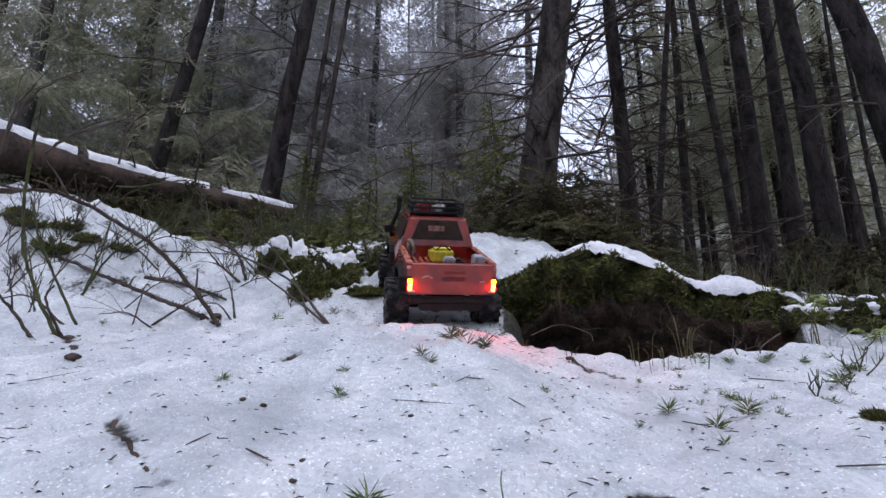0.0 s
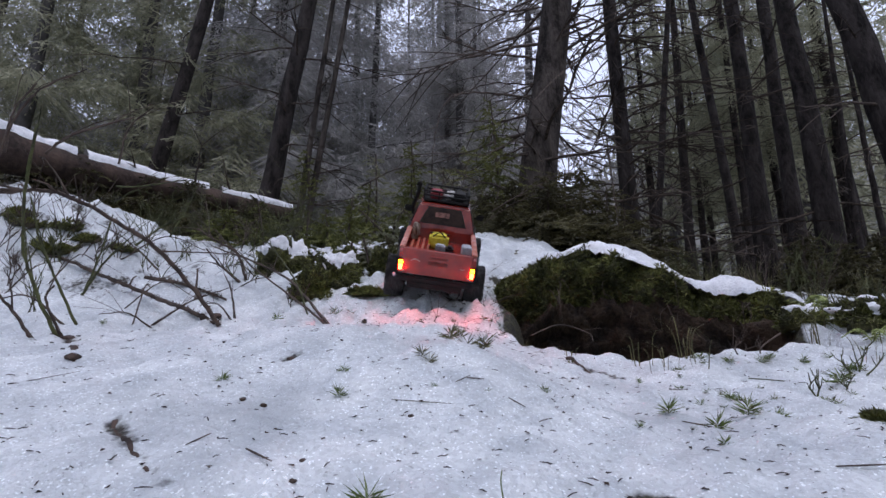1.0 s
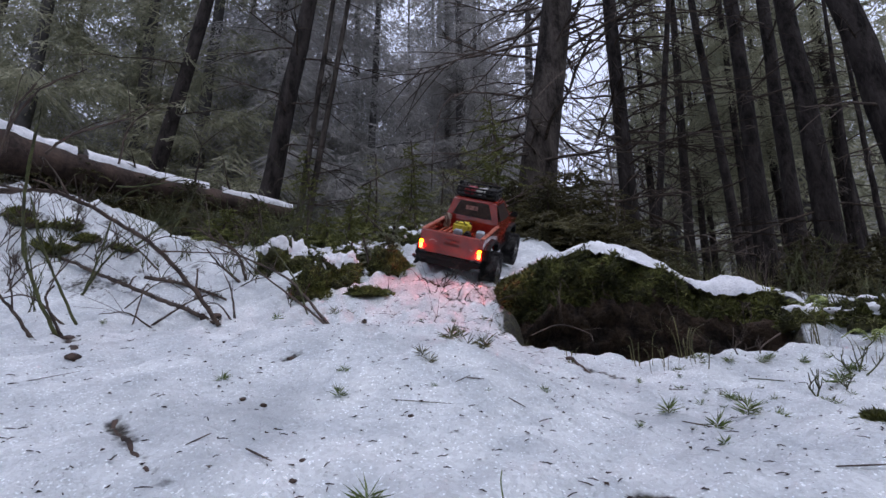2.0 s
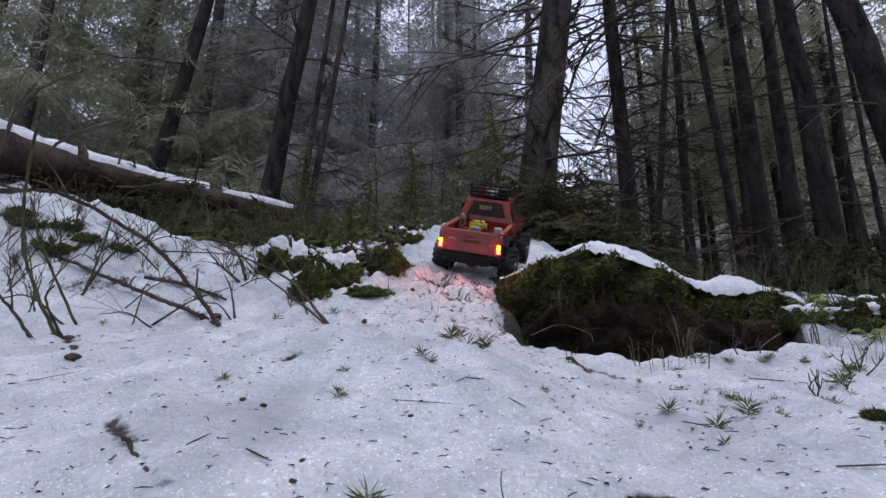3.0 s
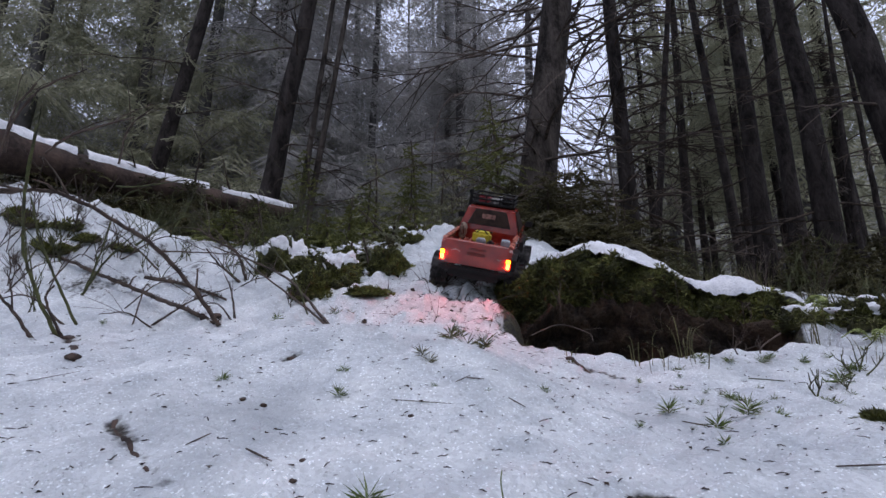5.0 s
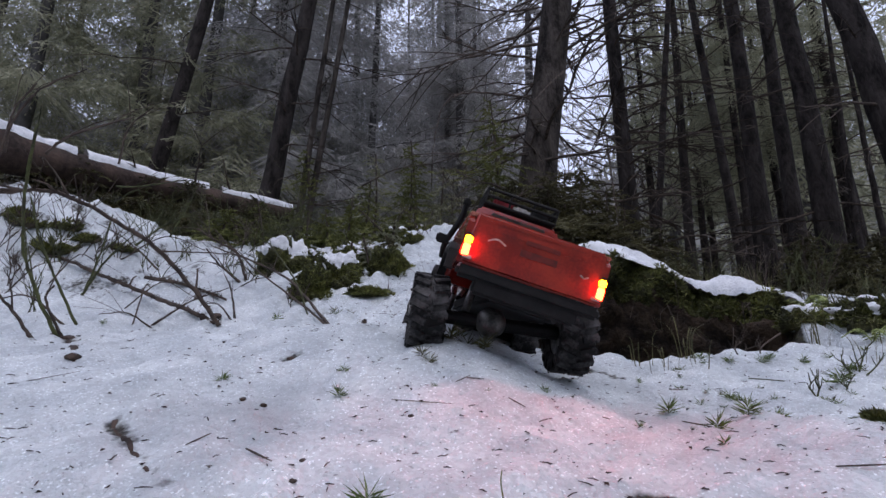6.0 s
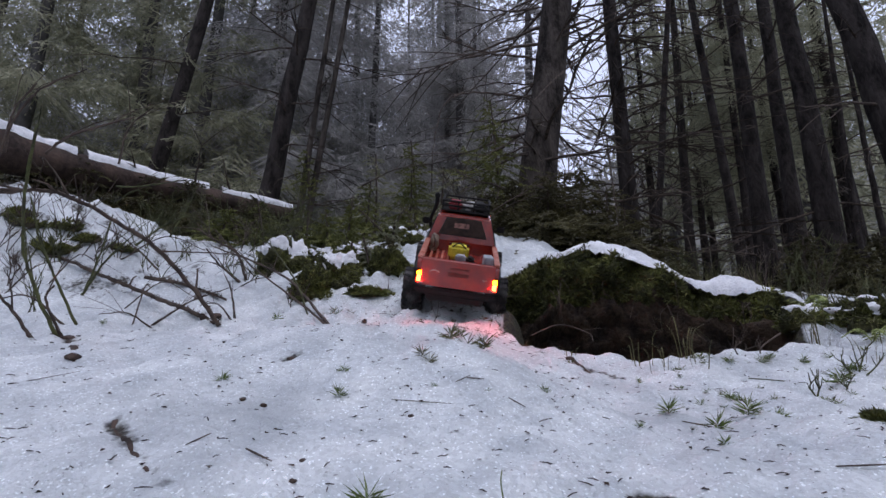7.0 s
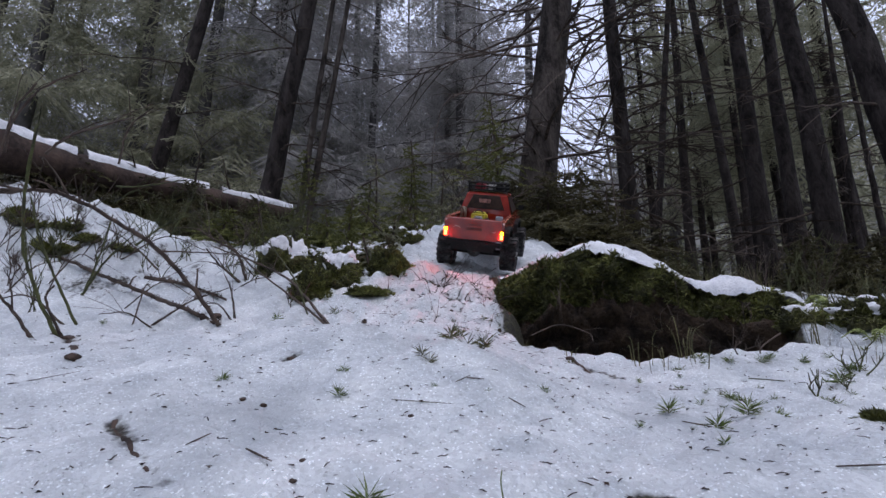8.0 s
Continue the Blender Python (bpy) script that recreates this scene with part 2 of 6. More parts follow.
def axis(lo, hi, step, near, far):
    a = list(np.arange(lo, hi, step))
    s, v = step, hi
    while v < far:
        a.append(v)
        s *= 1.16
        v += s
    s, v = step, lo - step
    b = []
    while v > near:
        b.append(v)
        s *= 1.16
        v -= s
    return b[::-1] + a


def fade(a):
    a = min(max(a, 0.0), 1.0)
    return a * a * (3 - 2 * a)


# thawed streaks where dirt shows: two ends, half width, depth
THAWED = (((-0.308, 0.521), (-0.262, 0.467), 0.012, 0.55), ((-0.262, 0.467), (-0.193, 0.397), 0.009, 0.4), ((-0.713, 1.016), (-0.655, 0.940), 0.018, 0.6), ((0.143, 0.407), (0.173, 0.386), 0.012, 0.8), ((-0.021, 0.433), (-0.010, 0.415), 0.01, 0.35),
          ((-0.199, 0.693), (-0.188, 0.702), 0.012, 0.5), ((0.248, 0.928), (0.290, 0.882), 0.012, 0.55))


def detail(x, y):
    """Small lumps of the ground, and how much snow lies there (about 0.8: closed cover, under 0.5: bare)."""
    a = lumps(x, y, 1.1, 3.1)
    swell = 0.25 * a * fade(max(abs(x) - 2.5, y - 4, -y - 1.5) / 3)
    b, c, d = lumps(x, y, 6, 8.3), lumps(x, y, 19, 1.7), lumps(x, y, 55, 5.9)
    rut = 1 - 0.6 * math.exp(-((x - 0.05) / 0.2) ** 2)
    beyond = fade((y - 1.95 - 0.3 * (1 - fade((x - 0.42) / 0.1)) + 0.35 * fade((-x - 0.7) / 0.3)) / 0.22)
    side = fade((x - 0.75 - 0.35 * min(max(1.2 - y, -0.3), 1)) / 0.35) * fade((y - 1.1) / 0.3)
    if abs(x) > 6 or y > 8 or y < -4:
        return swell, 0.84 + 0.3 * a * beyond - 0.55 * beyond - 0.3 * side * (1 - beyond)
    churn = math.exp(-((x - 0.06) / 0.13) ** 2 - ((y - 1.36) / 0.16) ** 2)
    rough = 1 + 1.6 * churn + 1.3 * fade((y - 1.0) / 0.3)
    worn = 0.0
    for (ax, ay), (bx, by), wide, deep in THAWED:
        s = min(max(((x - ax) * (bx - ax) + (y - ay) * (by - ay)) / ((bx - ax) ** 2 + (by - ay) ** 2), 0), 1)
        far = math.hypot(x - ax - s * (bx - ax), y - ay - s * (by - ay)) / (wide * (1 + 0.3 * d + 0.3 * c))
        worn = max(worn, deep * math.exp(-far * far))
    grit = lumps(x, y, 105, 4.3) if y < 1.3 else 0.0
    z = swell - 0.006 * worn + 0.018 * rut * b + 0.0105 * c * rough + 0.006 * d * rough + 0.0024 * grit + 0.03 * a * beyond
    bare = fade((-x - 0.55) / 0.3) * fade((y - 1.15) / 0.3) * max(0.0, c + 0.22 + 0.3 * d)
    hollow = fade((x - 0.135 + 0.025 * c) / 0.04) * (1 - fade((x - 0.73 + 0.03 * c) / 0.06)) * fade((y - 1.04) / 0.06) * (1 - fade((y - 1.58) / 0.05))
    return z, 0.84 + 0.3 * a * beyond + 0.2 * c + 0.16 * b - 0.7 * beyond - 0.52 * side + 0.16 * d * rough - 0.2 * churn - 1.4 * hollow - 0.9 * worn - 0.65 * bare


def ground_z(x, y):
    return float(height(x, y)) + detail(x, y)[0]


def build_ground():
    xs, ys = axis(-1.6, 1.6, 0.0095, -260, 260), axis(0.8, 2.4, 0.0105, 0.79, 280)
    ys = [v for v in axis(0.34, 0.795, 0.0048, -260, 0.796) if v < 0.795] + [v for v in ys if v > 0.797]
    X, Y = np.meshgrid(xs, ys)
    Z = height(X, Y)
    snow = np.ones_like(Z)
    for i in range(Z.shape[0]):
        for j in range(Z.shape[1]):
            lump, snow[i, j] = detail(X[i, j], Y[i, j])
            Z[i, j] += lump
    nx = len(xs)
    faces = [(i * nx + j, i * nx + j + 1, (i + 1) * nx + j + 1, (i + 1) * nx + j) for i in range(len(ys) - 1) for j in range(nx - 1)]
    ob = raw("ground", np.stack([X, Y, Z], -1).reshape(-1, 3).tolist(), faces, SNOW_GROUND, smooth=True)
    at = ob.data.attributes.new("snow", "FLOAT", "POINT")
    at.data.foreach_set("value", snow.ravel())
    return tagged(ob, "hillside of wet granular snow over a mossy forest floor", "ground", kind="structure")


build_ground()


# ---- misty distance ----
def build_backdrop():
    """A glowing ring with mist painted on as far hillside, closing the place all round."""
    m, n, l, b = nodes_of("painted_far_mist")
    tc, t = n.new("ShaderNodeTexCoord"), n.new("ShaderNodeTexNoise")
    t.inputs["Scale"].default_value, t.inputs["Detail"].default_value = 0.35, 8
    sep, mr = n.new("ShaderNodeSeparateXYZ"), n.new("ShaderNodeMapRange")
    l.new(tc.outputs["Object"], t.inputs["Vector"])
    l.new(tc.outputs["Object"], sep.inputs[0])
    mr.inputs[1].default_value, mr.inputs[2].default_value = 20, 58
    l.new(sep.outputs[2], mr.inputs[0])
    # the mist is put into the glow: grey below, paler higher up
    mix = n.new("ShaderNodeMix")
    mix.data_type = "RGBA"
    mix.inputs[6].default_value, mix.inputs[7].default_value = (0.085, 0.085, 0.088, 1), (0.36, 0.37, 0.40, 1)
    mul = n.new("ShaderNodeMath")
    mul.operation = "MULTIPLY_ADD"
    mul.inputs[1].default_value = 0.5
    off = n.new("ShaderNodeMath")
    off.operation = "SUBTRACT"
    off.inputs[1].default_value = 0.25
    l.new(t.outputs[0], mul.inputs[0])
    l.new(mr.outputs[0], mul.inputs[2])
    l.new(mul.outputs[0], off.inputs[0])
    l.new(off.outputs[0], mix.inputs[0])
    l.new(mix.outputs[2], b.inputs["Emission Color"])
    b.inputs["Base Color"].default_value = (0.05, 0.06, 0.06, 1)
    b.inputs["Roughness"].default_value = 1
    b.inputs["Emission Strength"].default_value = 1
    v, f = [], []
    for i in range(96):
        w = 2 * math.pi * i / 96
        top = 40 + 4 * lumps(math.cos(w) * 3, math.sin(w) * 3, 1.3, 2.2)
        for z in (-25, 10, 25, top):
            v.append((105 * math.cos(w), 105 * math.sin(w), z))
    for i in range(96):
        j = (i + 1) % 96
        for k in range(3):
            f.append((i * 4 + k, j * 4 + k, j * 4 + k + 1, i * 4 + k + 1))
    tagged(raw("backdrop", v, f, m, smooth=True), "glowing ring painted as pale misty wooded hillside far behind the trees", "distance", kind="structure")


build_backdrop()


# ---- forest ----
def blade(v, f, a, b, width, rng):
    """A thin lens-shaped sliver from a to b."""
    d = b - a
    s = d.cross(Vector((rng.uniform(-1, 1), rng.uniform(-1, 1), rng.uniform(-1, 1))))
    if s.length < 1e-6:
        return
    s = s.normalized() * width
    i = len(v)
    v.extend((tuple(a), tuple(a + d * 0.4 + s), tuple(b), tuple(a + d * 0.4 - s)))
    f.append((i, i + 1, i + 2, i + 3))


def spray(v, f, root, way, length, rng, n=9, width=0.012, droop=0.35, side=0.45):
    """A needled twig: a spine with slivers to both sides and drooping ends."""
    way = way.normalized()
    cross = way.cross(Vector((0, 0, 1)))
    cross = cross.normalized() if cross.length > 1e-4 else Vector((1, 0, 0))
    tip = root + way * length - Vector((0, 0, droop * length))
    blade(v, f, root, tip, width * 0.8, rng)
    for k in range(n):
        u = (k + 0.5) / n
        p = root + way * length * u - Vector((0, 0, droop * length * u * u))
        sgn = 1 if k % 2 else -1
        q = p + (cross * sgn * rng.uniform(0.6, 1.1) + way * 0.7 + Vector((0, 0, rng.uniform(-0.7, 0.1)))) * length * side * (1.05 - u * 0.7)
        blade(v, f, p, q, width, rng)


def crown(foot, top, start, end, reach, whorls, rng, density=1.0, width=0.014, n=8, droop=0.5):
    """Drooping boughs of needled twigs between two heights (shares of the trunk)."""
    v, f = [], []
    a, b = Vector(foot), Vector(top)
    for i in range(whorls):
        u = start + (end - start) * (i + rng.uniform(-0.4, 0.4)) / whorls
        p0 = a.lerp(b, u)
        for k in range(rng.randint(4, 6)):
            w = rng.uniform(0, 2 * math.pi)
            long = reach * (1.15 - 0.75 * (u - start) / max(end - start, 0.01)) * rng.uniform(0.6, 1.15)
            out = Vector((math.cos(w), math.sin(w), 0))
            m = max(3, int(long * 7 * density))
            for j in range(m):
                s = (j + 0.6) / m
                p = p0 + out * long * s + Vector((0, 0, long * (0.12 * s - droop * s * s)))
                sidew = out.cross(Vector((0, 0, 1)))
                for sg in (-1, 1):
                    if rng.random() < 0.85:
                        d = out * rng.uniform(0.3, 1) + sidew * sg * rng.uniform(0.4, 1) + Vector((0, 0, rng.uniform(-0.5, 0.15)))
                        spray(v, f, p, d, long * rng.uniform(0.22, 0.4) * (1.15 - 0.5 * s), rng, n, width, rng.uniform(0.3, 0.9))
    return v, f


def dead_branch(rng, root, out, length, r=0.009, sag=0.25, twigs=5):
    """A bare, sagging branch whose end turns up, with finer twigs."""
    v, f = [], []
    root, out = Vector(root), Vector(out)
    pts = [root + out * length * s + Vector((0, 0, length * (0.1 * s - sag * s * s + (sag * 0.55) * s ** 4))) +
           Vector([rng.uniform(-1, 1) * 0.012 * length for _ in range(3)]) * (s > 0) for s in [i / 8 for i in range(9)]]
    tube(v, f, pts, [r * (1 - 0.85 * i / 8) for i in range(9)], 5)
    for _ in range(twigs):
        i = rng.randint(2, 7)
        d = (pts[i] - pts[i - 1]).normalized() + Vector((rng.uniform(-0.9, 0.9), rng.uniform(-0.9, 0.9), rng.uniform(-0.7, 0.5)))
        l2 = length * rng.uniform(0.15, 0.42)
        q = [pts[i] + d * l2 * s + Vector((0, 0, -0.18 * l2 * s * s)) for s in (0, 0.33, 0.66, 1)]
        tube(v, f, q, [r * 0.45, r * 0.36, r * 0.25, r * 0.12], 3)
    return v, f


def trunk(foot, top, r0, r1, material, rng, parent, sides=16):
    v, f = [], []
    a, b = Vector(foot), Vector(top)
    n = 26
    pts = [a.lerp(b, i / n) + Vector((rng.uniform(-1, 1), rng.uniform(-1, 1), 0)) * r0 * 0.1 for i in range(n + 1)]
    rad = [r0 + (r1 - r0) * i / n + r0 * 0.55 * math.exp(-i * 1.3) for i in range(n + 1)]
    tube(v, f, pts, rad, sides, 0.05, rng)
    return raw("trunk", v, f, material, parent, smooth=True)


# a point low on the stem, a point higher up, radius at both, dead branches, bark
TRUNKS = (
    ((0.578, 3.200, 1.140), (0.816, 3.200, 2.841), 0.118, 0.085, 60, "BARK_GREY"), ((1.564, 4.200, 1.260), (1.561, 4.200, 3.688), 0.072, 0.05, 125, "BARK"),
    ((-1.726, 5.000, 2.313), (-1.497, 5.000, 4.365), 0.098, 0.085, 16, "BARK"), ((-3.464, 6.000, 3.052), (-3.239, 6.000, 4.682), 0.1, 0.08, 10, "BARK"),
    ((-1.249, 4.500, 2.207), (-1.142, 4.500, 3.544), 0.03, 0.022, 14, "BARK_GREY"), ((-1.170, 4.600, 2.253), (-0.994, 4.600, 3.821), 0.032, 0.024, 12, "BARK_GREY"),
    ((3.217, 4.200, 1.212), (3.218, 4.200, 3.688), 0.096, 0.075, 16, "BARK"), ((3.175, 5.000, 1.475), (3.222, 5.000, 4.365), 0.088, 0.07, 16, "BARK"),
    ((3.850, 5.500, 1.737), (3.935, 5.500, 4.789), 0.085, 0.07, 16, "BARK"), ((3.286, 3.500, 1.970), (3.134, 3.500, 3.095), 0.112, 0.085, 10, "BARK"),
    ((4.085, 7.000, 1.934), (3.996, 7.000, 3.809), 0.068, 0.06, 12, "BARK"), ((5.371, 6.500, 2.727), (5.514, 6.500, 5.061), 0.045, 0.035, 10, "BARK"),
    ((5.936, 6.800, 3.098), (5.972, 6.800, 5.289), 0.045, 0.035, 10, "BARK"), ((4.369, 9.000, 2.552), (4.554, 9.000, 6.444), 0.09, 0.07, 14, "BARK"),
    ((3.417, 8.000, 2.654), (3.941, 8.000, 6.199), 0.06, 0.05, 14, "BARK"), ((0.330, 9.500, 3.128), (0.331, 9.500, 7.337), 0.08, 0.07, 10, "BARK"))


def build_forest():
    rng = random.Random(4)
    for k, (a, b, r0, r1, dead, bark) in enumerate(TRUNKS):
        a, b = Vector(a), Vector(b)
        d = (b - a) / (b.z - a.z)
        foot = a + d * (ground_z(a.x, a.y) - 0.12 - a.z)
        tall = 13 if r0 > 0.05 else 6
        top = foot + d * tall
        thin = max(0.02, r0 - (r0 - r1) / (b.z - a.z) * tall * 0.7)
        tree = tagged(new("spruce_tree"), "tall dark spruce with a bare lower trunk and dead branches" if r0 > 0.05 else "thin grey dead spruce sapling stem, bare of needles", "tree", "standing spruces")
        tree.location = foot
        # stems farther off, except on the right, take the haze-coloured bark
        trunk(Vector(), top - foot, r0, thin * 0.6, BARK_GREY if bark == "BARK_GREY" else BARK_HAZE if foot.y > 6.2 and foot.x < 3 else BARK, rng, tree)
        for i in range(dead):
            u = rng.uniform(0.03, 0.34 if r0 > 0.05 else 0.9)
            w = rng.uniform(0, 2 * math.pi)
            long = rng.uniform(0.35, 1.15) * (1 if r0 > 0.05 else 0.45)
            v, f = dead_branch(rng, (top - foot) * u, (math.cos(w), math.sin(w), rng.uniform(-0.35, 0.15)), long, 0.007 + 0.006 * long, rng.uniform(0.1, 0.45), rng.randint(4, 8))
            raw("branch", v, f, TWIG_HAZE if foot.y > 6.2 and foot.x < 3 else TWIG, tree)
        if r0 > 0.05:
            v, f = crown(Vector(), top - foot, 0.5, 1.0, 1.5, 10, rng, 0.7, 0.012, 7)
            raw("crown", v, f, NEEDLES, tree)
    # long dead boughs that reach across the clearing, from the great spruce and its neighbour
    great, neighbour = bpy.data.objects["spruce_tree"], bpy.data.objects["spruce_tree.001"]
    reaching = ((((0.651, 3.200, 2.352), (0.317, 3.000, 2.256), (-0.032, 2.900, 2.305)), 0.010), (((0.589, 3.150, 2.015), (0.234, 2.950, 1.935), (0.003, 2.900, 1.826), (-0.063, 2.850, 1.410)), 0.008),
                   (((0.642, 3.200, 2.153), (0.285, 3.100, 2.090), (0.058, 3.000, 1.925)), 0.007), (((0.691, 3.200, 2.769), (0.363, 3.000, 2.582), (0.040, 2.900, 2.565)), 0.009))
    spread = (
            (((1.680, 4.200, 2.503), (2.050, 4.100, 2.622), (2.435, 4.000, 2.577), (2.706, 4.000, 2.615)), 0.011),
            (((1.694, 4.200, 2.132), (2.103, 4.100, 2.242), (2.433, 4.000, 2.222), (2.677, 4.000, 2.274)), 0.011),
            (((1.594, 4.200, 2.959), (1.306, 4.100, 2.555), (1.068, 4.000, 2.258)), 0.009),
            (((1.635, 4.200, 3.136), (1.873, 4.100, 3.300), (2.165, 4.000, 3.340)), 0.009),
            (((1.654, 4.200, 1.963), (1.311, 4.100, 1.971), (1.011, 4.000, 2.103)), 0.008),
            (((1.644, 4.200, 1.706), (1.289, 4.100, 1.693), (1.021, 4.000, 1.876)), 0.008),
            (((1.663, 4.200, 1.808), (1.897, 4.100, 1.693), (2.106, 4.000, 1.876)), 0.008),
            (((1.639, 4.200, 1.555), (1.751, 4.100, 1.424), (1.998, 4.000, 1.558)), 0.008),
            (((1.615, 4.200, 2.337), (1.278, 4.100, 2.179), (1.002, 4.000, 2.337)), 0.007),
            (((1.573, 4.200, 3.316), (1.285, 4.100, 2.949), (1.079, 4.000, 2.824)), 0.007))
    for tree, pts, r in [(great, *q) for q in reaching] + [(neighbour, *q) for q in spread]:
        v, f = [], []
        pts = [Vector(p) - tree.location for p in pts]
        c = bend(pts, 7, 0.008, rng)
        tube(v, f, c, [r * (1 - 0.75 * i / len(c)) for i in range(len(c))], 5)
        for _ in range(9):
            i = rng.randint(3, len(c) - 2)
            e = c[i] + Vector((rng.uniform(-0.2, 0.1), rng.uniform(-0.1, 0.1), rng.uniform(-0.16, 0.12)))
            tube(v, f, [c[i], c[i].lerp(e, 0.5) + Vector((0, 0, 0.012)), e], [r * 0.4, r * 0.3, r * 0.12], 3)
        raw("branch", v, f, TWIG, tree)


build_forest()


def bough_crown(top, start, reach, rng, width=0.010):
    """Spruce crown of drooping boughs: twigs to both sides and curtains of hanging twigs."""
    v, f = [], []
    tall = top.z
    z = start * tall
    while z < tall * 0.97:
        high = z > 7.5
        u = z / tall
        for k in range(rng.randint(4, 6)):
            w = rng.uniform(0, 2 * math.pi)
            out = Vector((math.cos(w), math.sin(w), 0))
            side = out.cross(Vector((0, 0, 1)))
            long = reach * (1.05 - 0.9 * u) * rng.uniform(0.65, 1.15)
            p0 = top * u + Vector((0, 0, rng.uniform(-0.1, 0.1)))
            sag = rng.uniform(0.25, 0.6)
            m = max(3, int(long * (2.5 if high else 8)))
            for j in range(m):
                s = (j + 0.7) / m
                p = p0 + out * long * s + Vector((0, 0, long * (0.1 * s - sag * s * s + 0.16 * s ** 4)))
                for sg in (-1, 1):
                    d = out * rng.uniform(0.3, 0.9) + side * sg * rng.uniform(0.5, 1) + Vector((0, 0, rng.uniform(-0.6, 0.0)))
                    spray(v, f, p, d, long * rng.uniform(0.16, 0.32) * (1.15 - 0.6 * s), rng, 5, width * (1.6 if high else 1), rng.uniform(0.3, 0.8), 0.5)
                if not high:
                    d = Vector((rng.uniform(-0.25, 0.25), rng.uniform(-0.25, 0.25), -1))
                    spray(v, f, p, d, rng.uniform(0.12, 0.42) * (1.1 - 0.5 * s), rng, 4, width, 0.0, 0.22)
        z += rng.uniform(0.26, 0.4) * (1.6 if high else 1)
    return v, f


def build_mid_spruces():
    """Living spruces with needles to low down, behind the first trunks."""
    rng = random.Random(11)
    spots = [(-6.5, 6.5, 0.05), (-5.2, 8.0, 0.06), (-3.0, 8.2, 0.08), (-2.5, 7.4, 0.10), (-7.5, 9.5, 0.06),
             (0.3, 13.5, 0.10), (5.9, 9.6, 0.3), (5.3, 8.8, 0.34), (6.9, 13.0, 0.2), (7.4, 9.2, 0.3), (6.9, 8.4, 0.36), (7.2, 10.6, 0.25), (0.8, 14.5, 0.2),
             (-6.0, 12.5, 0.06), (8.5, 14.0, 0.22), (-8.5, 7.2, 0.05), (-4.0, 9.4, 0.06), (-4.3, 6.8, 0.06), (-3.2, 10.8, 0.06), (-1.7, 9.6, 0.08), (0.75, 12.0, 0.08), (-5.4, 6.2, 0.05), (0.1, 10.5, 0.1),
             (6.4, 12.5, 0.2), (-2.2, 8.6, 0.08), (-1.2, 8.0, 0.12), (-3.5, 6.9, 0.08), (4.4, 10.5, 0.3), (0.4, 9.6, 0.08), (1.15, 13.0, 0.08), (-0.9, 13.5, 0.06), (-0.2, 15.5, 0.06)]
    for x, y, start in spots:
        z = ground_z(x, y) - 0.1
        tree = tagged(new("spruce_tree"), "dark green spruce with drooping needled boughs", "tree", "standing spruces")
        tree.location = (x, y, z)
        tall = rng.uniform(9.5, 13)
        top = Vector((rng.uniform(-0.3, 0.3), rng.uniform(-0.3, 0.3), tall))
        trunk(Vector(), top, rng.uniform(0.07, 0.11), 0.015, BARK_HAZE if x < 3 else BARK, rng, tree, 9)
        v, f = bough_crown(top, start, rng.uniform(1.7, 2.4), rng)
        # crowns farther off take the paler needles with haze in their colour
        raw("crown", v, f, NEEDLES if y < 7.1 or x > 3 else NEEDLES_HAZE, tree)
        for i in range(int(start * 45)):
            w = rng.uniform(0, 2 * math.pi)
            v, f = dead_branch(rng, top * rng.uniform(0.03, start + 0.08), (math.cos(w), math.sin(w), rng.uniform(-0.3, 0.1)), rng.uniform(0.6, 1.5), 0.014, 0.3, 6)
            raw("branch", v, f, TWIG_HAZE if x < 3 else TWIG, tree)


build_mid_spruces()


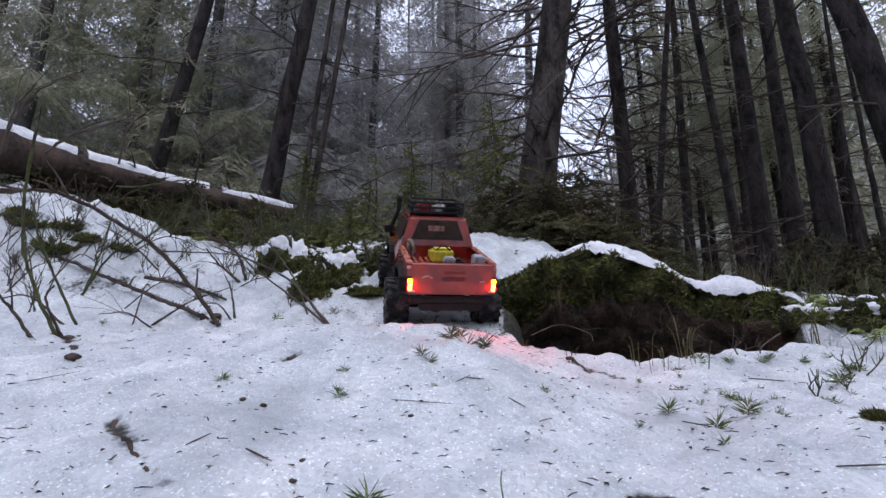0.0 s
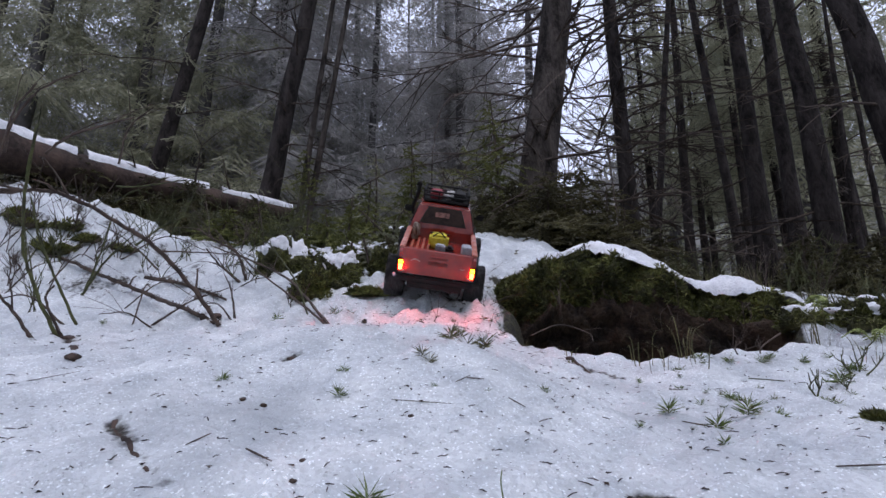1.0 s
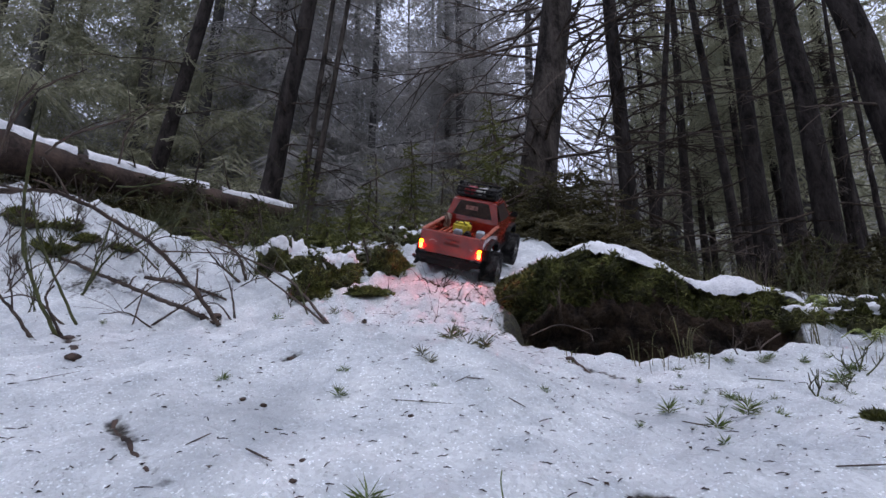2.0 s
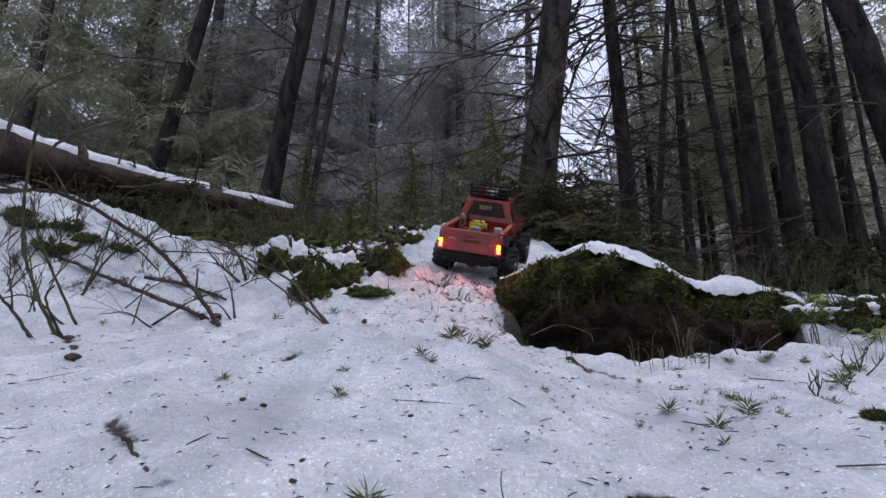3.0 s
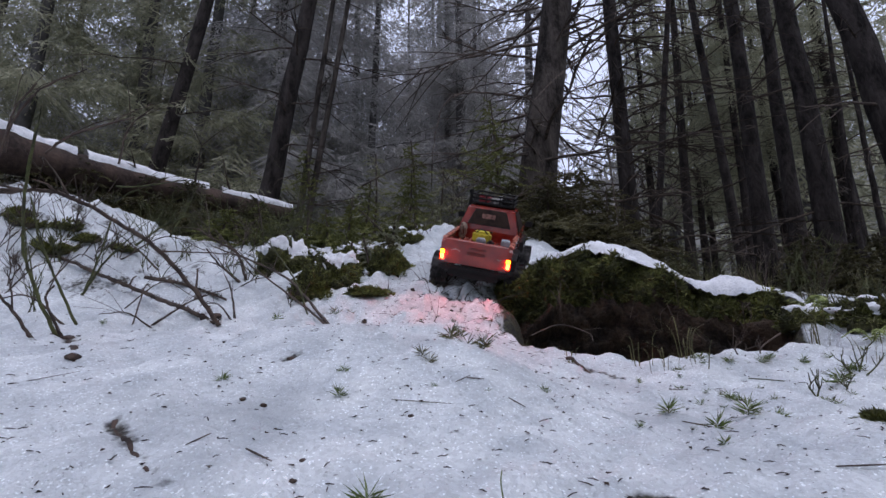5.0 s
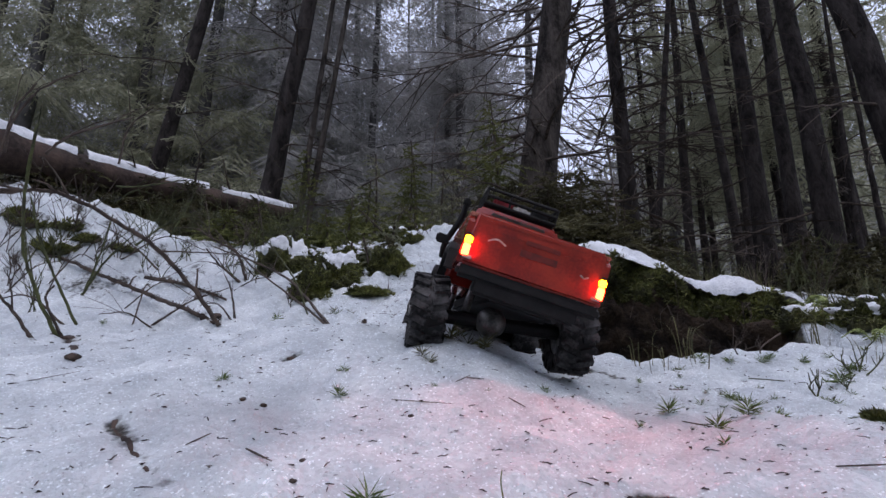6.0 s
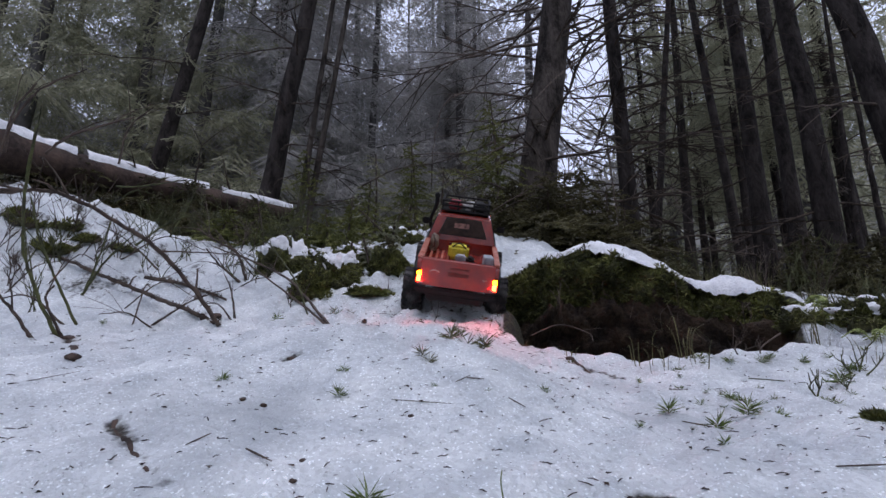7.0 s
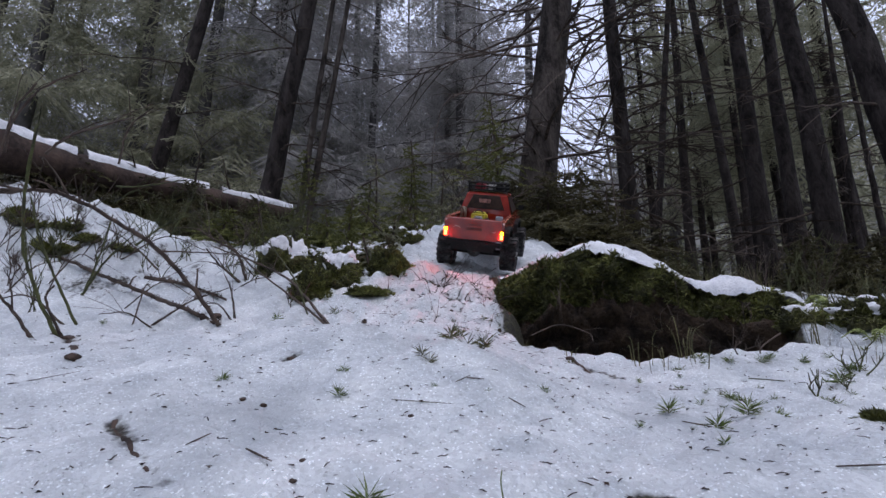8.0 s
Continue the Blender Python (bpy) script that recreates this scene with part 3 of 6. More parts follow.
def build_far_woods():
    """Far spruces, too many to count, and unseen light-blocking ones behind the camera."""
    rng = random.Random(23)
    v, f, idx = [], [], []
    for k in range(150):
        y = rng.uniform(14, 46)
        x = rng.uniform(-1.15, 1.15) * y
        # one in eight stands unseen behind the camera to block low light
        back = k % 8 == 0
        if back:
            w = rng.uniform(math.pi * 0.95, math.pi * 2.05)
            x, y = math.cos(w) * rng.uniform(6, 18), math.sin(w) * rng.uniform(6, 18)
        u = x / y if y > 0 else 9
        if 0.2 < u < 0.37 or (-0.16 < u < -0.02) or (-0.4 < u < 0 and rng.random() < 0.5) or (0 < u < 0.12 and rng.random() < 0.1) or (0.8 < u < 1.05 and rng.random() < 0.3):
            continue
        z = float(height(x, y)) - 0.4
        tall = rng.uniform(11, 18)
        foot, top = Vector((x, y, z)), Vector((x + rng.uniform(-0.5, 0.5), y, z + tall))
        tube(v, f, [foot, foot.lerp(top, 0.5), top], [rng.uniform(0.1, 0.18), 0.09, 0.02], 6)
        idx += [1] * (len(f) - len(idx))
        a, b = crown(foot, top, rng.choice((0.1, 0.15, 0.3, 0.4)), 1.0, rng.uniform(2.0, 2.8), 16, rng, 0.28, 0.05, 4, 0.55)
        o = len(v)
        v += a
        f += [tuple(i + o for i in q) for q in b]
        # haze-coloured needles everywhere but on the right
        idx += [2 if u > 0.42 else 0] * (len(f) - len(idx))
    # shorter spruces below the two bright gaps, heights fitted to the camera's view
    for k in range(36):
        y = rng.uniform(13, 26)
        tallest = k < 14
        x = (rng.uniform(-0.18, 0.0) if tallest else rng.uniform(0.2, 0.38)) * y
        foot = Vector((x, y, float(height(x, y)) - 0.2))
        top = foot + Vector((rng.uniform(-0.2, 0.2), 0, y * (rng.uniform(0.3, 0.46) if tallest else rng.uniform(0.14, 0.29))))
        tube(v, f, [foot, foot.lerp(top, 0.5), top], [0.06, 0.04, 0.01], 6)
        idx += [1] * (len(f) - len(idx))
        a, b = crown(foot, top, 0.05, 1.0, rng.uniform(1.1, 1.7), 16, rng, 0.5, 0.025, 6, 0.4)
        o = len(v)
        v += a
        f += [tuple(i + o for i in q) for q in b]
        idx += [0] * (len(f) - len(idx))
    tagged(raw("far_woods", v, f, (NEEDLES_HAZE, BARK_HAZE, NEEDLES), index=idx), "dense far spruces coloured pale for mist, some unseen to block light", "woods", kind="stuff")


build_far_woods()


# ---- fallen log with its snow ----
def build_log():
    rng = random.Random(3)
    log = tagged(new("fallen_log"), "brown fallen spruce log with a strip of snow along its top", "log")
    c = bend([(-1.990, 1.750, 1.130), (-1.804, 2.000, 1.082), (-1.467, 2.400, 1.094), (-0.881, 2.900, 1.112)], 12)
    n = len(c)
    rad = [0.112 - 0.066 * i / (n - 1) for i in range(n)]
    v, f = [], []
    tube(v, f, c, rad, 18, 0.05, rng)
    raw("trunk", v, f, LOG_BARK, log, smooth=True)
    v, f = [], []
    m = 9
    for i, p in enumerate(c):
        d = (c[min(i + 1, n - 1)] - c[max(i - 1, 0)]).normalized()
        s = d.cross(Vector((0, 0, 1))).normalized()
        u = s.cross(d)
        for k in range(m):
            w = (k / (m - 1) - 0.5) * (1.5 + 0.5 * lumps(i * 0.4, 0, 1, 4.4)) + 0.18
            lift = math.sin(math.pi * k / (m - 1)) * rad[i] * (0.34 + 0.22 * lumps(i * 0.7, k * 0.5, 1, 7))
            v.append(tuple(p + (u * math.cos(w) + s * math.sin(w)) * (rad[i] * 0.985 + lift)))
    for i in range(n - 1):
        if i in (5, 18, 29):
            continue
        for k in range(m - 1):
            f.append((i * m + k, i * m + k + 1, (i + 1) * m + k + 1, (i + 1) * m + k))
    raw("snow_strip", v, f, SNOW, log, "strip of old snow", smooth=True)
    for i in (6, 11, 16, 20, 24, 28, 31):
        w = rng.uniform(0, 6.28)
        out = Vector((rng.uniform(-0.5, 0.5), -0.6, rng.uniform(-0.2, 0.9)))
        a, b = dead_branch(rng, c[i], out, rng.uniform(0.12, 0.4), 0.008, 0.2, 3)
        raw("branch", a, b, TWIG, log)


build_log()


# ---- toy truck ----
PAINT = mottled("orange_red_paint", (0.19, 0.012, 0.008), (0.36, 0.028, 0.014), 22, 0.24, 300, 0.06, coat=0.9, depth=0.001)
# pale red for rails and left ribs: their highlights put into the colour
PAINT_SHINE = mottled("highlight_paint", (0.42, 0.10, 0.06), (0.62, 0.25, 0.18), 60, 0.25, 300, 0.1, depth=0.001, coat=0.5)
BLACK = mottled("black_plastic", (0.004, 0.004, 0.0042), (0.013, 0.012, 0.012), 50, 0.6, 260, 0.2, depth=0.001, spec=0.25)
RUBBER = mottled("tyre_rubber", (0.008, 0.0075, 0.0075), (0.10, 0.095, 0.095), 34, 0.85, 200, 0.3, depth=0.002, spread=(0.44, 0.72))
RIM = mottled("dirty_rim", (0.07, 0.065, 0.06), (0.28, 0.27, 0.26), 70, 0.5, 300, 0.2, metal=0.4, depth=0.001)
CHROME = mottled("dull_steel", (0.05, 0.048, 0.046), (0.2, 0.19, 0.18), 60, 0.42, 300, 0.2, metal=0.6, depth=0.001)
GLASSY = mottled("smoked_window", (0.015, 0.010, 0.009), (0.05, 0.03, 0.022), 30, 0.4, 120, 0.0, spec=0.2)
YELLOW = mottled("yellow_bag_cloth", (0.45, 0.36, 0.02), (0.72, 0.62, 0.05), 60, 0.6, 400, 0.3, depth=0.001)
SILVER = mottled("grey_box_plastic", (0.25, 0.26, 0.28), (0.5, 0.52, 0.55), 60, 0.4, 300, 0.1, depth=0.001)
RED_CAN = mottled("dark_red_can", (0.16, 0.01, 0.015), (0.3, 0.02, 0.03), 60, 0.45, 300, 0.1, depth=0.001)
PALE = mottled("pale_cloth", (0.4, 0.38, 0.36), (0.68, 0.66, 0.64), 70, 0.7, 300, 0.3, depth=0.001)
BEIGE = mottled("rope", (0.16, 0.11, 0.08), (0.32, 0.25, 0.2), 90, 0.8, 400, 0.4, depth=0.001)
DECAL = mottled("worn_decal", (0.35, 0.25, 0.2), (0.6, 0.5, 0.45), 90, 0.5, 300, 0.0)


def lit(name, colour, strength):
    m, n, l, b = nodes_of(name)
    b.inputs["Base Color"].default_value = (*colour, 1)
    b.inputs["Emission Color"].default_value = (*colour, 1)
    b.inputs["Emission Strength"].default_value = strength
    return m


LAMP_RED = lit("lit_red_lens", (1, 0.0045, 0.0), 420)
LAMP_AMBER = lit("lit_amber_lens", (1, 0.12, 0.0), 120)


def wheel_mesh():
    """Tyre with two staggered rows of lugs; axle along x, centre at the origin."""
    bm = bmesh.new()
    prof = [(-0.019, 0.030), (-0.0225, 0.036), (-0.0235, 0.043), (-0.021, 0.0485), (-0.012, 0.0505), (0, 0.051), (0.012, 0.0505), (0.021, 0.0485), (0.0235, 0.043), (0.0225, 0.036), (0.019, 0.030)]
    rings = []
    for k in range(36):
        w = 2 * math.pi * k / 36
        rings.append([bm.verts.new((x, r * math.cos(w), r * math.sin(w))) for x, r in prof])
    for k in range(36):
        a, b = rings[k], rings[(k + 1) % 36]
        for j in range(len(prof) - 1):
            bm.faces.new((a[j], a[j + 1], b[j + 1], b[j]))
    return bm


def tread_mesh():
    """Two staggered rows of lugs round the tyre."""
    bm = bmesh.new()
    for k in range(18):
        for s in (-1, 1):
            w = 2 * math.pi * (k + 0.25 * s) / 18
            m = Matrix.Rotation(w, 4, "X") @ Matrix.Translation((s * 0.0125, 0, 0.0515)) @ Matrix.Rotation(0.35 * s, 4, "Z") @ Matrix.Diagonal((0.021, 0.0085, 0.006, 1))
            bmesh.ops.create_cube(bm, size=1, matrix=m)
            m = Matrix.Rotation(w, 4, "X") @ Matrix.Translation((s * 0.0232, 0, 0.046)) @ Matrix.Diagonal((0.003, 0.0085, 0.011, 1))
            bmesh.ops.create_cube(bm, size=1, matrix=m)
    return bm


def rim_mesh(s):
    bm = bmesh.new()
    bmesh.ops.create_cone(bm, cap_ends=True, segments=24, radius1=0.0305, radius2=0.0305, depth=0.034, matrix=Matrix.Rotation(math.pi / 2, 4, "Y"))
    for k in range(6):
        m = Matrix.Rotation(k * math.pi / 3, 4, "X") @ Matrix.Translation((s * 0.018, 0, 0.016)) @ Matrix.Diagonal((0.004, 0.007, 0.024, 1))
        bmesh.ops.create_cube(bm, size=1, matrix=m)
    bmesh.ops.create_cone(bm, cap_ends=True, segments=12, radius1=0.009, radius2=0.007, depth=0.012, matrix=Matrix.Translation((s * 0.02, 0, 0)) @ Matrix.Rotation(s * math.pi / 2, 4, "Y"))
    return bm


def prism(bm, profile, x0, x1, taper=0.0, zref=0.16):
    """A side profile (y, z) drawn out from x0 to x1; above zref the sides lean in by taper metres a metre."""
    loops = []
    for x, s in ((x0, -1), (x1, 1)):
        loops.append([bm.verts.new((x - s * max(0, z - zref) * taper, y, z)) for y, z in profile])
    n = len(profile)
    bm.faces.new(loops[0])
    bm.faces.new(loops[1][::-1])
    for i in range(n):
        bm.faces.new((loops[0][i], loops[0][(i + 1) % n], loops[1][(i + 1) % n], loops[1][i]))
    bmesh.ops.recalc_face_normals(bm, faces=bm.faces[:])
    return bm


def soften(bm, w, seg=2):
    bmesh.ops.bevel(bm, geom=[e for e in bm.edges if e.calc_face_angle(0) > 0.5], offset=w, segments=seg, affect="EDGES", clamp_overlap=True)
    return bm


def rod(points, r, sides=8):
    v, f = [], []
    tube(v, f, points, [r] * len(points), sides)
    bm = bmesh.new()
    vs = [bm.verts.new(p) for p in v]
    for q in f:
        bm.faces.new([vs[i] for i in q])
    return bm


def build_truck():
    t = tagged(new("toy_truck"), "orange-red radio-controlled pickup with big muddy tyres on the snow", "toy truck")
    # bed: sides with wheel arch, floor with ribs, tailgate
    for s in (-1, 1):
        prof = [(-0.113, 0.104), (-0.064, 0.100), (-0.056, 0.122), (-0.03, 0.134), (0.03, 0.134), (0.056, 0.122), (0.064, 0.098), (0.087, 0.096), (0.087, 0.164), (-0.106, 0.164), (-0.113, 0.157)]
        bm = prism(bmesh.new(), prof, s * 0.0825 if s > 0 else -0.091, s * 0.091 if s > 0 else -0.0825)
        side = part("bed_side", soften(bm, 0.0015), PAINT, t)
        bm = box(bmesh.new(), s * 0.0855, -0.011, 0.1665, 0.013, 0.196, 0.005, 0.002)
        part("rail", bm, PAINT_SHINE, side, "pale top rail with its highlight painted on")
        prof = [(-0.07, 0.098), (-0.061, 0.126), (-0.033, 0.139), (0.033, 0.139), (0.061, 0.126), (0.07, 0.098), (0.062, 0.098), (0.054, 0.12), (0.03, 0.131), (-0.03, 0.131), (-0.054, 0.12), (-0.062, 0.098)]
        bm = prism(bmesh.new(), prof, s * 0.089 if s > 0 else -0.101, s * 0.101 if s > 0 else -0.089)
        part("wheel_arch", soften(bm, 0.001), BLACK, side)
    bm = box(bmesh.new(), 0, -0.013, 0.138, 0.164, 0.196, 0.004)
    floor = part("bed_floor", bm, PAINT, t)
    # the four left ribs are coloured as if catching the light
    for k in range(11):
        bm = box(bmesh.new(), -0.07 + 0.014 * k, -0.013, 0.1415, 0.006, 0.19, 0.003, 0.001)
        part("rib", bm, PAINT_SHINE if k < 4 else PAINT, floor)
    bm = soften(prism(bmesh.new(), [(-0.117, 0.104), (-0.110, 0.104), (-0.110, 0.169), (-0.117, 0.169)], -0.088, 0.088, 0.6, 0.160), 0.003, 3)
    box(bm, 0, -0.1175, 0.1625, 0.15, 0.002, 0.004, 0.0009)
    box(bm, 0, -0.1172, 0.1545, 0.12, 0.003, 0.008, 0.001)
    gate = part("tailgate", bm, PAINT, t)
    # latch recess drawn as a flat bar with its shade in the colour
    bm = box(bmesh.new(), 0.004, -0.1183, 0.151, 0.044, 0.002, 0.006, 0.0008)
    part("handle", bm, mottled("latch_shade_paint", (0.10, 0.010, 0.007), (0.18, 0.018, 0.011), 90, 0.5, 300, 0), gate, "dark red bar coloured as the shaded latch recess")
    bm = box(bmesh.new(), 0.002, -0.1178, 0.137, 0.046, 0.0012, 0.008)
    part("nameplate", bm, mottled("dark_badge", (0.08, 0.010, 0.007), (0.16, 0.018, 0.012), 90, 0.5, 300, 0), gate, "dark worn badge bar")
    arc = [(-0.062 + 0.022 * k / 8, -0.1176, 0.138 + 0.0045 * math.sin(math.pi * k / 8)) for k in range(9)]
    part("decal", rod(arc, 0.0011, 5), DECAL, gate, "pale curved stripe")
    part("decal", rod([(0.056, -0.1176, 0.134), (0.061, -0.1176, 0.131), (0.066, -0.1176, 0.134)], 0.0011, 5), DECAL, gate, "pale curved stripe")
    # rear bumper and lamps
    bm = box(bmesh.new(), 0, -0.117, 0.0945, 0.178, 0.014, 0.015, 0.004)
    box(bm, 0, -0.115, 0.081, 0.13, 0.012, 0.018, 0.003)
    bumper = part("rear_bumper", bm, BLACK, t)
    for s in (-1, 1):
        bm = box(bmesh.new(), s * 0.081, -0.1185, 0.112, 0.012, 0.003, 0.004, 0.001)
        part("reflector", bm, DECAL, bumper)
    for s in (-1, 1):
        bm = box(bmesh.new(), s * 0.0845, -0.1155, 0.1255, 0.0125, 0.006, 0.031, 0.002)
        lamp = part("tail_light", bm, BLACK, t)
        bm = box(bmesh.new(), s * 0.0845, -0.1185, 0.1195, 0.009, 0.003, 0.015, 0.0012)
        part("brake_lens", bm, LAMP_RED, lamp, "glowing red lens")
        bm = box(bmesh.new(), s * 0.0845, -0.1185, 0.1325, 0.009, 0.003, 0.009, 0.0012)
        part("turn_lens", bm, LAMP_AMBER, lamp, "glowing amber lens")
    # cab and bonnet
    prof = [(0.089, 0.098), (0.215, 0.092), (0.215, 0.13), (0.375, 0.13), (0.378, 0.152), (0.365, 0.164), (0.272, 0.171), (0.215, 0.232), (0.205, 0.236), (0.108, 0.236), (0.100, 0.232), (0.089, 0.168)]
    bm = prism(bmesh.new(), prof, -0.091, 0.091, 0.36, 0.166)
    cab = part("cab", soften(bm, 0.004), PAINT, t)
    prof = [(0.0887, 0.182), (0.0977, 0.227), (0.0957, 0.2275), (0.0867, 0.183)]
    bm = prism(bmesh.new(), prof, -0.070, 0.070, 0.42, 0.166)
    glass = part("rear_window", soften(bm, 0.0008, 1), GLASSY, cab, "smoked rear window")
    bm = box(bmesh.new(), -0.004, 0.0905, 0.209, 0.038, 0.001, 0.013, rot=Matrix.Rotation(-0.2, 4, "X"))
    part("sticker", bm, mottled("faded_sticker", (0.05, 0.02, 0.016), (0.34, 0.17, 0.14), 120, 0.5, 400, 0), glass, "faded reddish sticker bar")
    for s in (-1, 1):
        prof = [(0.112, 0.176), (0.245, 0.176), (0.207, 0.224), (0.115, 0.224)]
        x = s * 0.0905
        bm = bmesh.new()
        vs = [bm.verts.new((x - s * (z - 0.166) * 0.36 + s * d, y, z)) for d in (0.001, -0.002) for y, z in prof]
        bm.faces.new(vs[:4])
        bm.faces.new(vs[4:][::-1])
        for i in range(4):
            bm.faces.new((vs[i], vs[(i + 1) % 4], vs[4 + (i + 1) % 4], vs[4 + i]))
        bmesh.ops.recalc_face_normals(bm, faces=bm.faces[:])
        part("side_window", bm, GLASSY, cab)
        bm = box(bmesh.new(), s * 0.106, 0.232, 0.186, 0.022, 0.008, 0.018, 0.003)
        box(bm, s * 0.094, 0.236, 0.181, 0.012, 0.004, 0.004, 0.001)
        part("mirror", bm, BLACK, cab)
        prof = [(0.215, 0.098), (0.226, 0.126), (0.254, 0.139), (0.32, 0.139), (0.348, 0.126), (0.357, 0.098), (0.349, 0.098), (0.341, 0.12), (0.317, 0.131), (0.257, 0.131), (0.233, 0.12), (0.223, 0.098)]
        bm = prism(bmesh.new(), prof, s * 0.089 if s > 0 else -0.101, s * 0.101 if s > 0 else -0.089)
        part("wheel_arch", soften(bm, 0.001), BLACK, cab)
        bm = box(bmesh.new(), s * 0.088, 0.15, 0.088, 0.014, 0.14, 0.010, 0.003)
        part("side_step", bm, BLACK, t)
    bm = box(bmesh.new(), 0, 0.382, 0.108, 0.186, 0.022, 0.022, 0.005)
    part("front_bumper", bm, BLACK, t)
    snork = bend([(-0.094, 0.285, 0.16), (-0.096, 0.268, 0.185), (-0.083, 0.232, 0.232), (-0.082, 0.226, 0.256)], 5)
    bm = rod(snork, 0.0055)
    box(bm, -0.082, 0.222, 0.262, 0.014, 0.02, 0.014, 0.003)
    part("snorkel", bm, BLACK, cab, "black air snorkel")
    # roof rack with its load
    rack = part("roof_rack", box(bmesh.new(), 0, 0.157, 0.2415, 0.116, 0.1, 0.003, 0.001), BLACK, t, "black tubular rack with luggage")
    for z in (0.2435, 0.2555, 0.2675):
        r = 0.0028
        loop = [(-0.06, 0.106, z), (0.06, 0.106, z), (0.06, 0.208, z), (-0.06, 0.208, z)]
        for i in range(4):
            part("rack_rail", rod([loop[i], loop[(i + 1) % 4]], r), BLACK, rack)
    for x in (-0.06, -0.02, 0.02, 0.06):
        for y in (0.106, 0.208):
            part("rack_post", rod([(x, y, 0.2435), (x, y, 0.2675)], 0.002, 6), BLACK, rack)
    for y in (0.14, 0.174):
        for x in (-0.06, 0.06):
            part("rack_post", rod([(x, y, 0.2435), (x, y, 0.2675)], 0.002, 6), BLACK, rack)
    bm = box(bmesh.new(), -0.028, 0.15, 0.2535, 0.034, 0.06, 0.02, 0.004)
    part("luggage", bm, RED_CAN, rack, "dark red canister")
    bm = box(bmesh.new(), 0.006, 0.14, 0.255, 0.03, 0.03, 0.022, 0.008)
    box(bm, 0.014, 0.162, 0.257, 0.024, 0.022, 0.016, 0.006, rot=Matrix.Rotation(0.5, 4, "Z"))
    part("luggage", bm, PALE, rack, "crumpled pale bundle")
    bm = box(bmesh.new(), 0.037, 0.16, 0.254, 0.03, 0.075, 0.022, 0.005)
    part("luggage", bm, BLACK, rack, "black box")
    # load in the bed
    bm = box(bmesh.new(), -0.004, 0.0, 0.162, 0.05, 0.034, 0.034, 0.007, segments=3)
    box(bm, -0.006, 0.03, 0.160, 0.046, 0.03, 0.030, 0.008, segments=3)
    bag = part("bag", bm, YELLOW, t, "bright yellow cloth bag")
    part("strap", box(bmesh.new(), -0.004, 0.014, 0.1775, 0.052, 0.006, 0.003, 0.001), BLACK, bag)
    part("strap", rod(bend([(-0.02, -0.016, 0.176), (-0.004, -0.014, 0.187), (0.012, -0.016, 0.176)], 4), 0.0016, 5), BLACK, bag)
    bm = box(bmesh.new(), 0.002, -0.062, 0.156, 0.024, 0.02, 0.03, 0.003)
    winch = part("jack", bm, SILVER, t, "grey plastic jack")
    part("jack_foot", box(bmesh.new(), 0.003, -0.082, 0.148, 0.03, 0.018, 0.016, 0.003), BLACK, winch)
    bm = box(bmesh.new(), 0.025, -0.04, 0.152, 0.02, 0.03, 0.024, 0.005)
    part("pouch", bm, BLACK, t)
    bm = box(bmesh.new(), 0.066, -0.055, 0.157, 0.022, 0.034, 0.034, 0.002, rot=Matrix.Rotation(0.12, 4, "Z"))
    part("jerrycan", bm, SILVER, t, "pale grey jerrycan")
    coil = [(-0.068 + 0.006 * math.cos(w) + 0.003 * math.sin(2.3 * w), 0.06 + 0.006 * math.sin(1.7 * w), 0.164 + 0.02 * math.sin(w)) for w in [k * 0.5 for k in range(28)]]
    part("rope", rod(coil, 0.004, 6), BEIGE, t, "coiled beige tow rope")
    # chassis and axles
    bm = box(bmesh.new(), 0, 0.13, 0.082, 0.08, 0.46, 0.022, 0.004)
    chassis = part("chassis", bm, BLACK, t)
    axles = []
    for y in (0, 0.287):
        axle = part("axle", rod([(-0.085, y, 0.054), (0.085, y, 0.054)], 0.0095, 12), BLACK, t)
        axles.append(axle)
        bm = bmesh.new()
        bmesh.ops.create_uvsphere(bm, u_segments=18, v_segments=12, radius=0.0205, matrix=Matrix.Translation((-0.012, y - 0.004, 0.055)) @ Matrix.Diagonal((1.05, 0.9, 1, 1)))
        part("differential", bm, CHROME, axle, "scuffed steel differential cover", smooth=True)
        for s in (-1, 1):
            part("shock", rod([(s * 0.05, y, 0.056), (s * 0.045, y + 0.02, 0.105)], 0.006, 10), CHROME, chassis)
    part("exhaust", rod([(0.035, -0.05, 0.075), (0.04, -0.118, 0.072)], 0.004, 10), BLACK, chassis)
    wheels = []
    tyre_me = None
    for s in (-1, 1):
        for y in (0, 0.287):
            w = new("wheel")
            w.parent = t
            w.location = (s * 0.1005, y, 0.055)
            if tyre_me is None:
                ty = part("tyre", wheel_mesh(), RUBBER, w, "chunky muddy tyre")
                tr = tagged(part("tread", tread_mesh(), RUBBER, w), kind="stuff")
                tyre_me, tread_me = ty.data, tr.data
            else:
                ty = new("tyre", tyre_me)
                ty.parent = w
                tagged(ty, "chunky muddy tyre")
                tr = tagged(new("tread", tread_me), kind="stuff")
                tr.parent = w
            part("rim", rim_mesh(s), RIM, w, "dirty silver rim")
            wheels.append(w)
    return t, wheels, axles[0]


TRUCK, WHEELS, REAR_AXLE = build_truck()


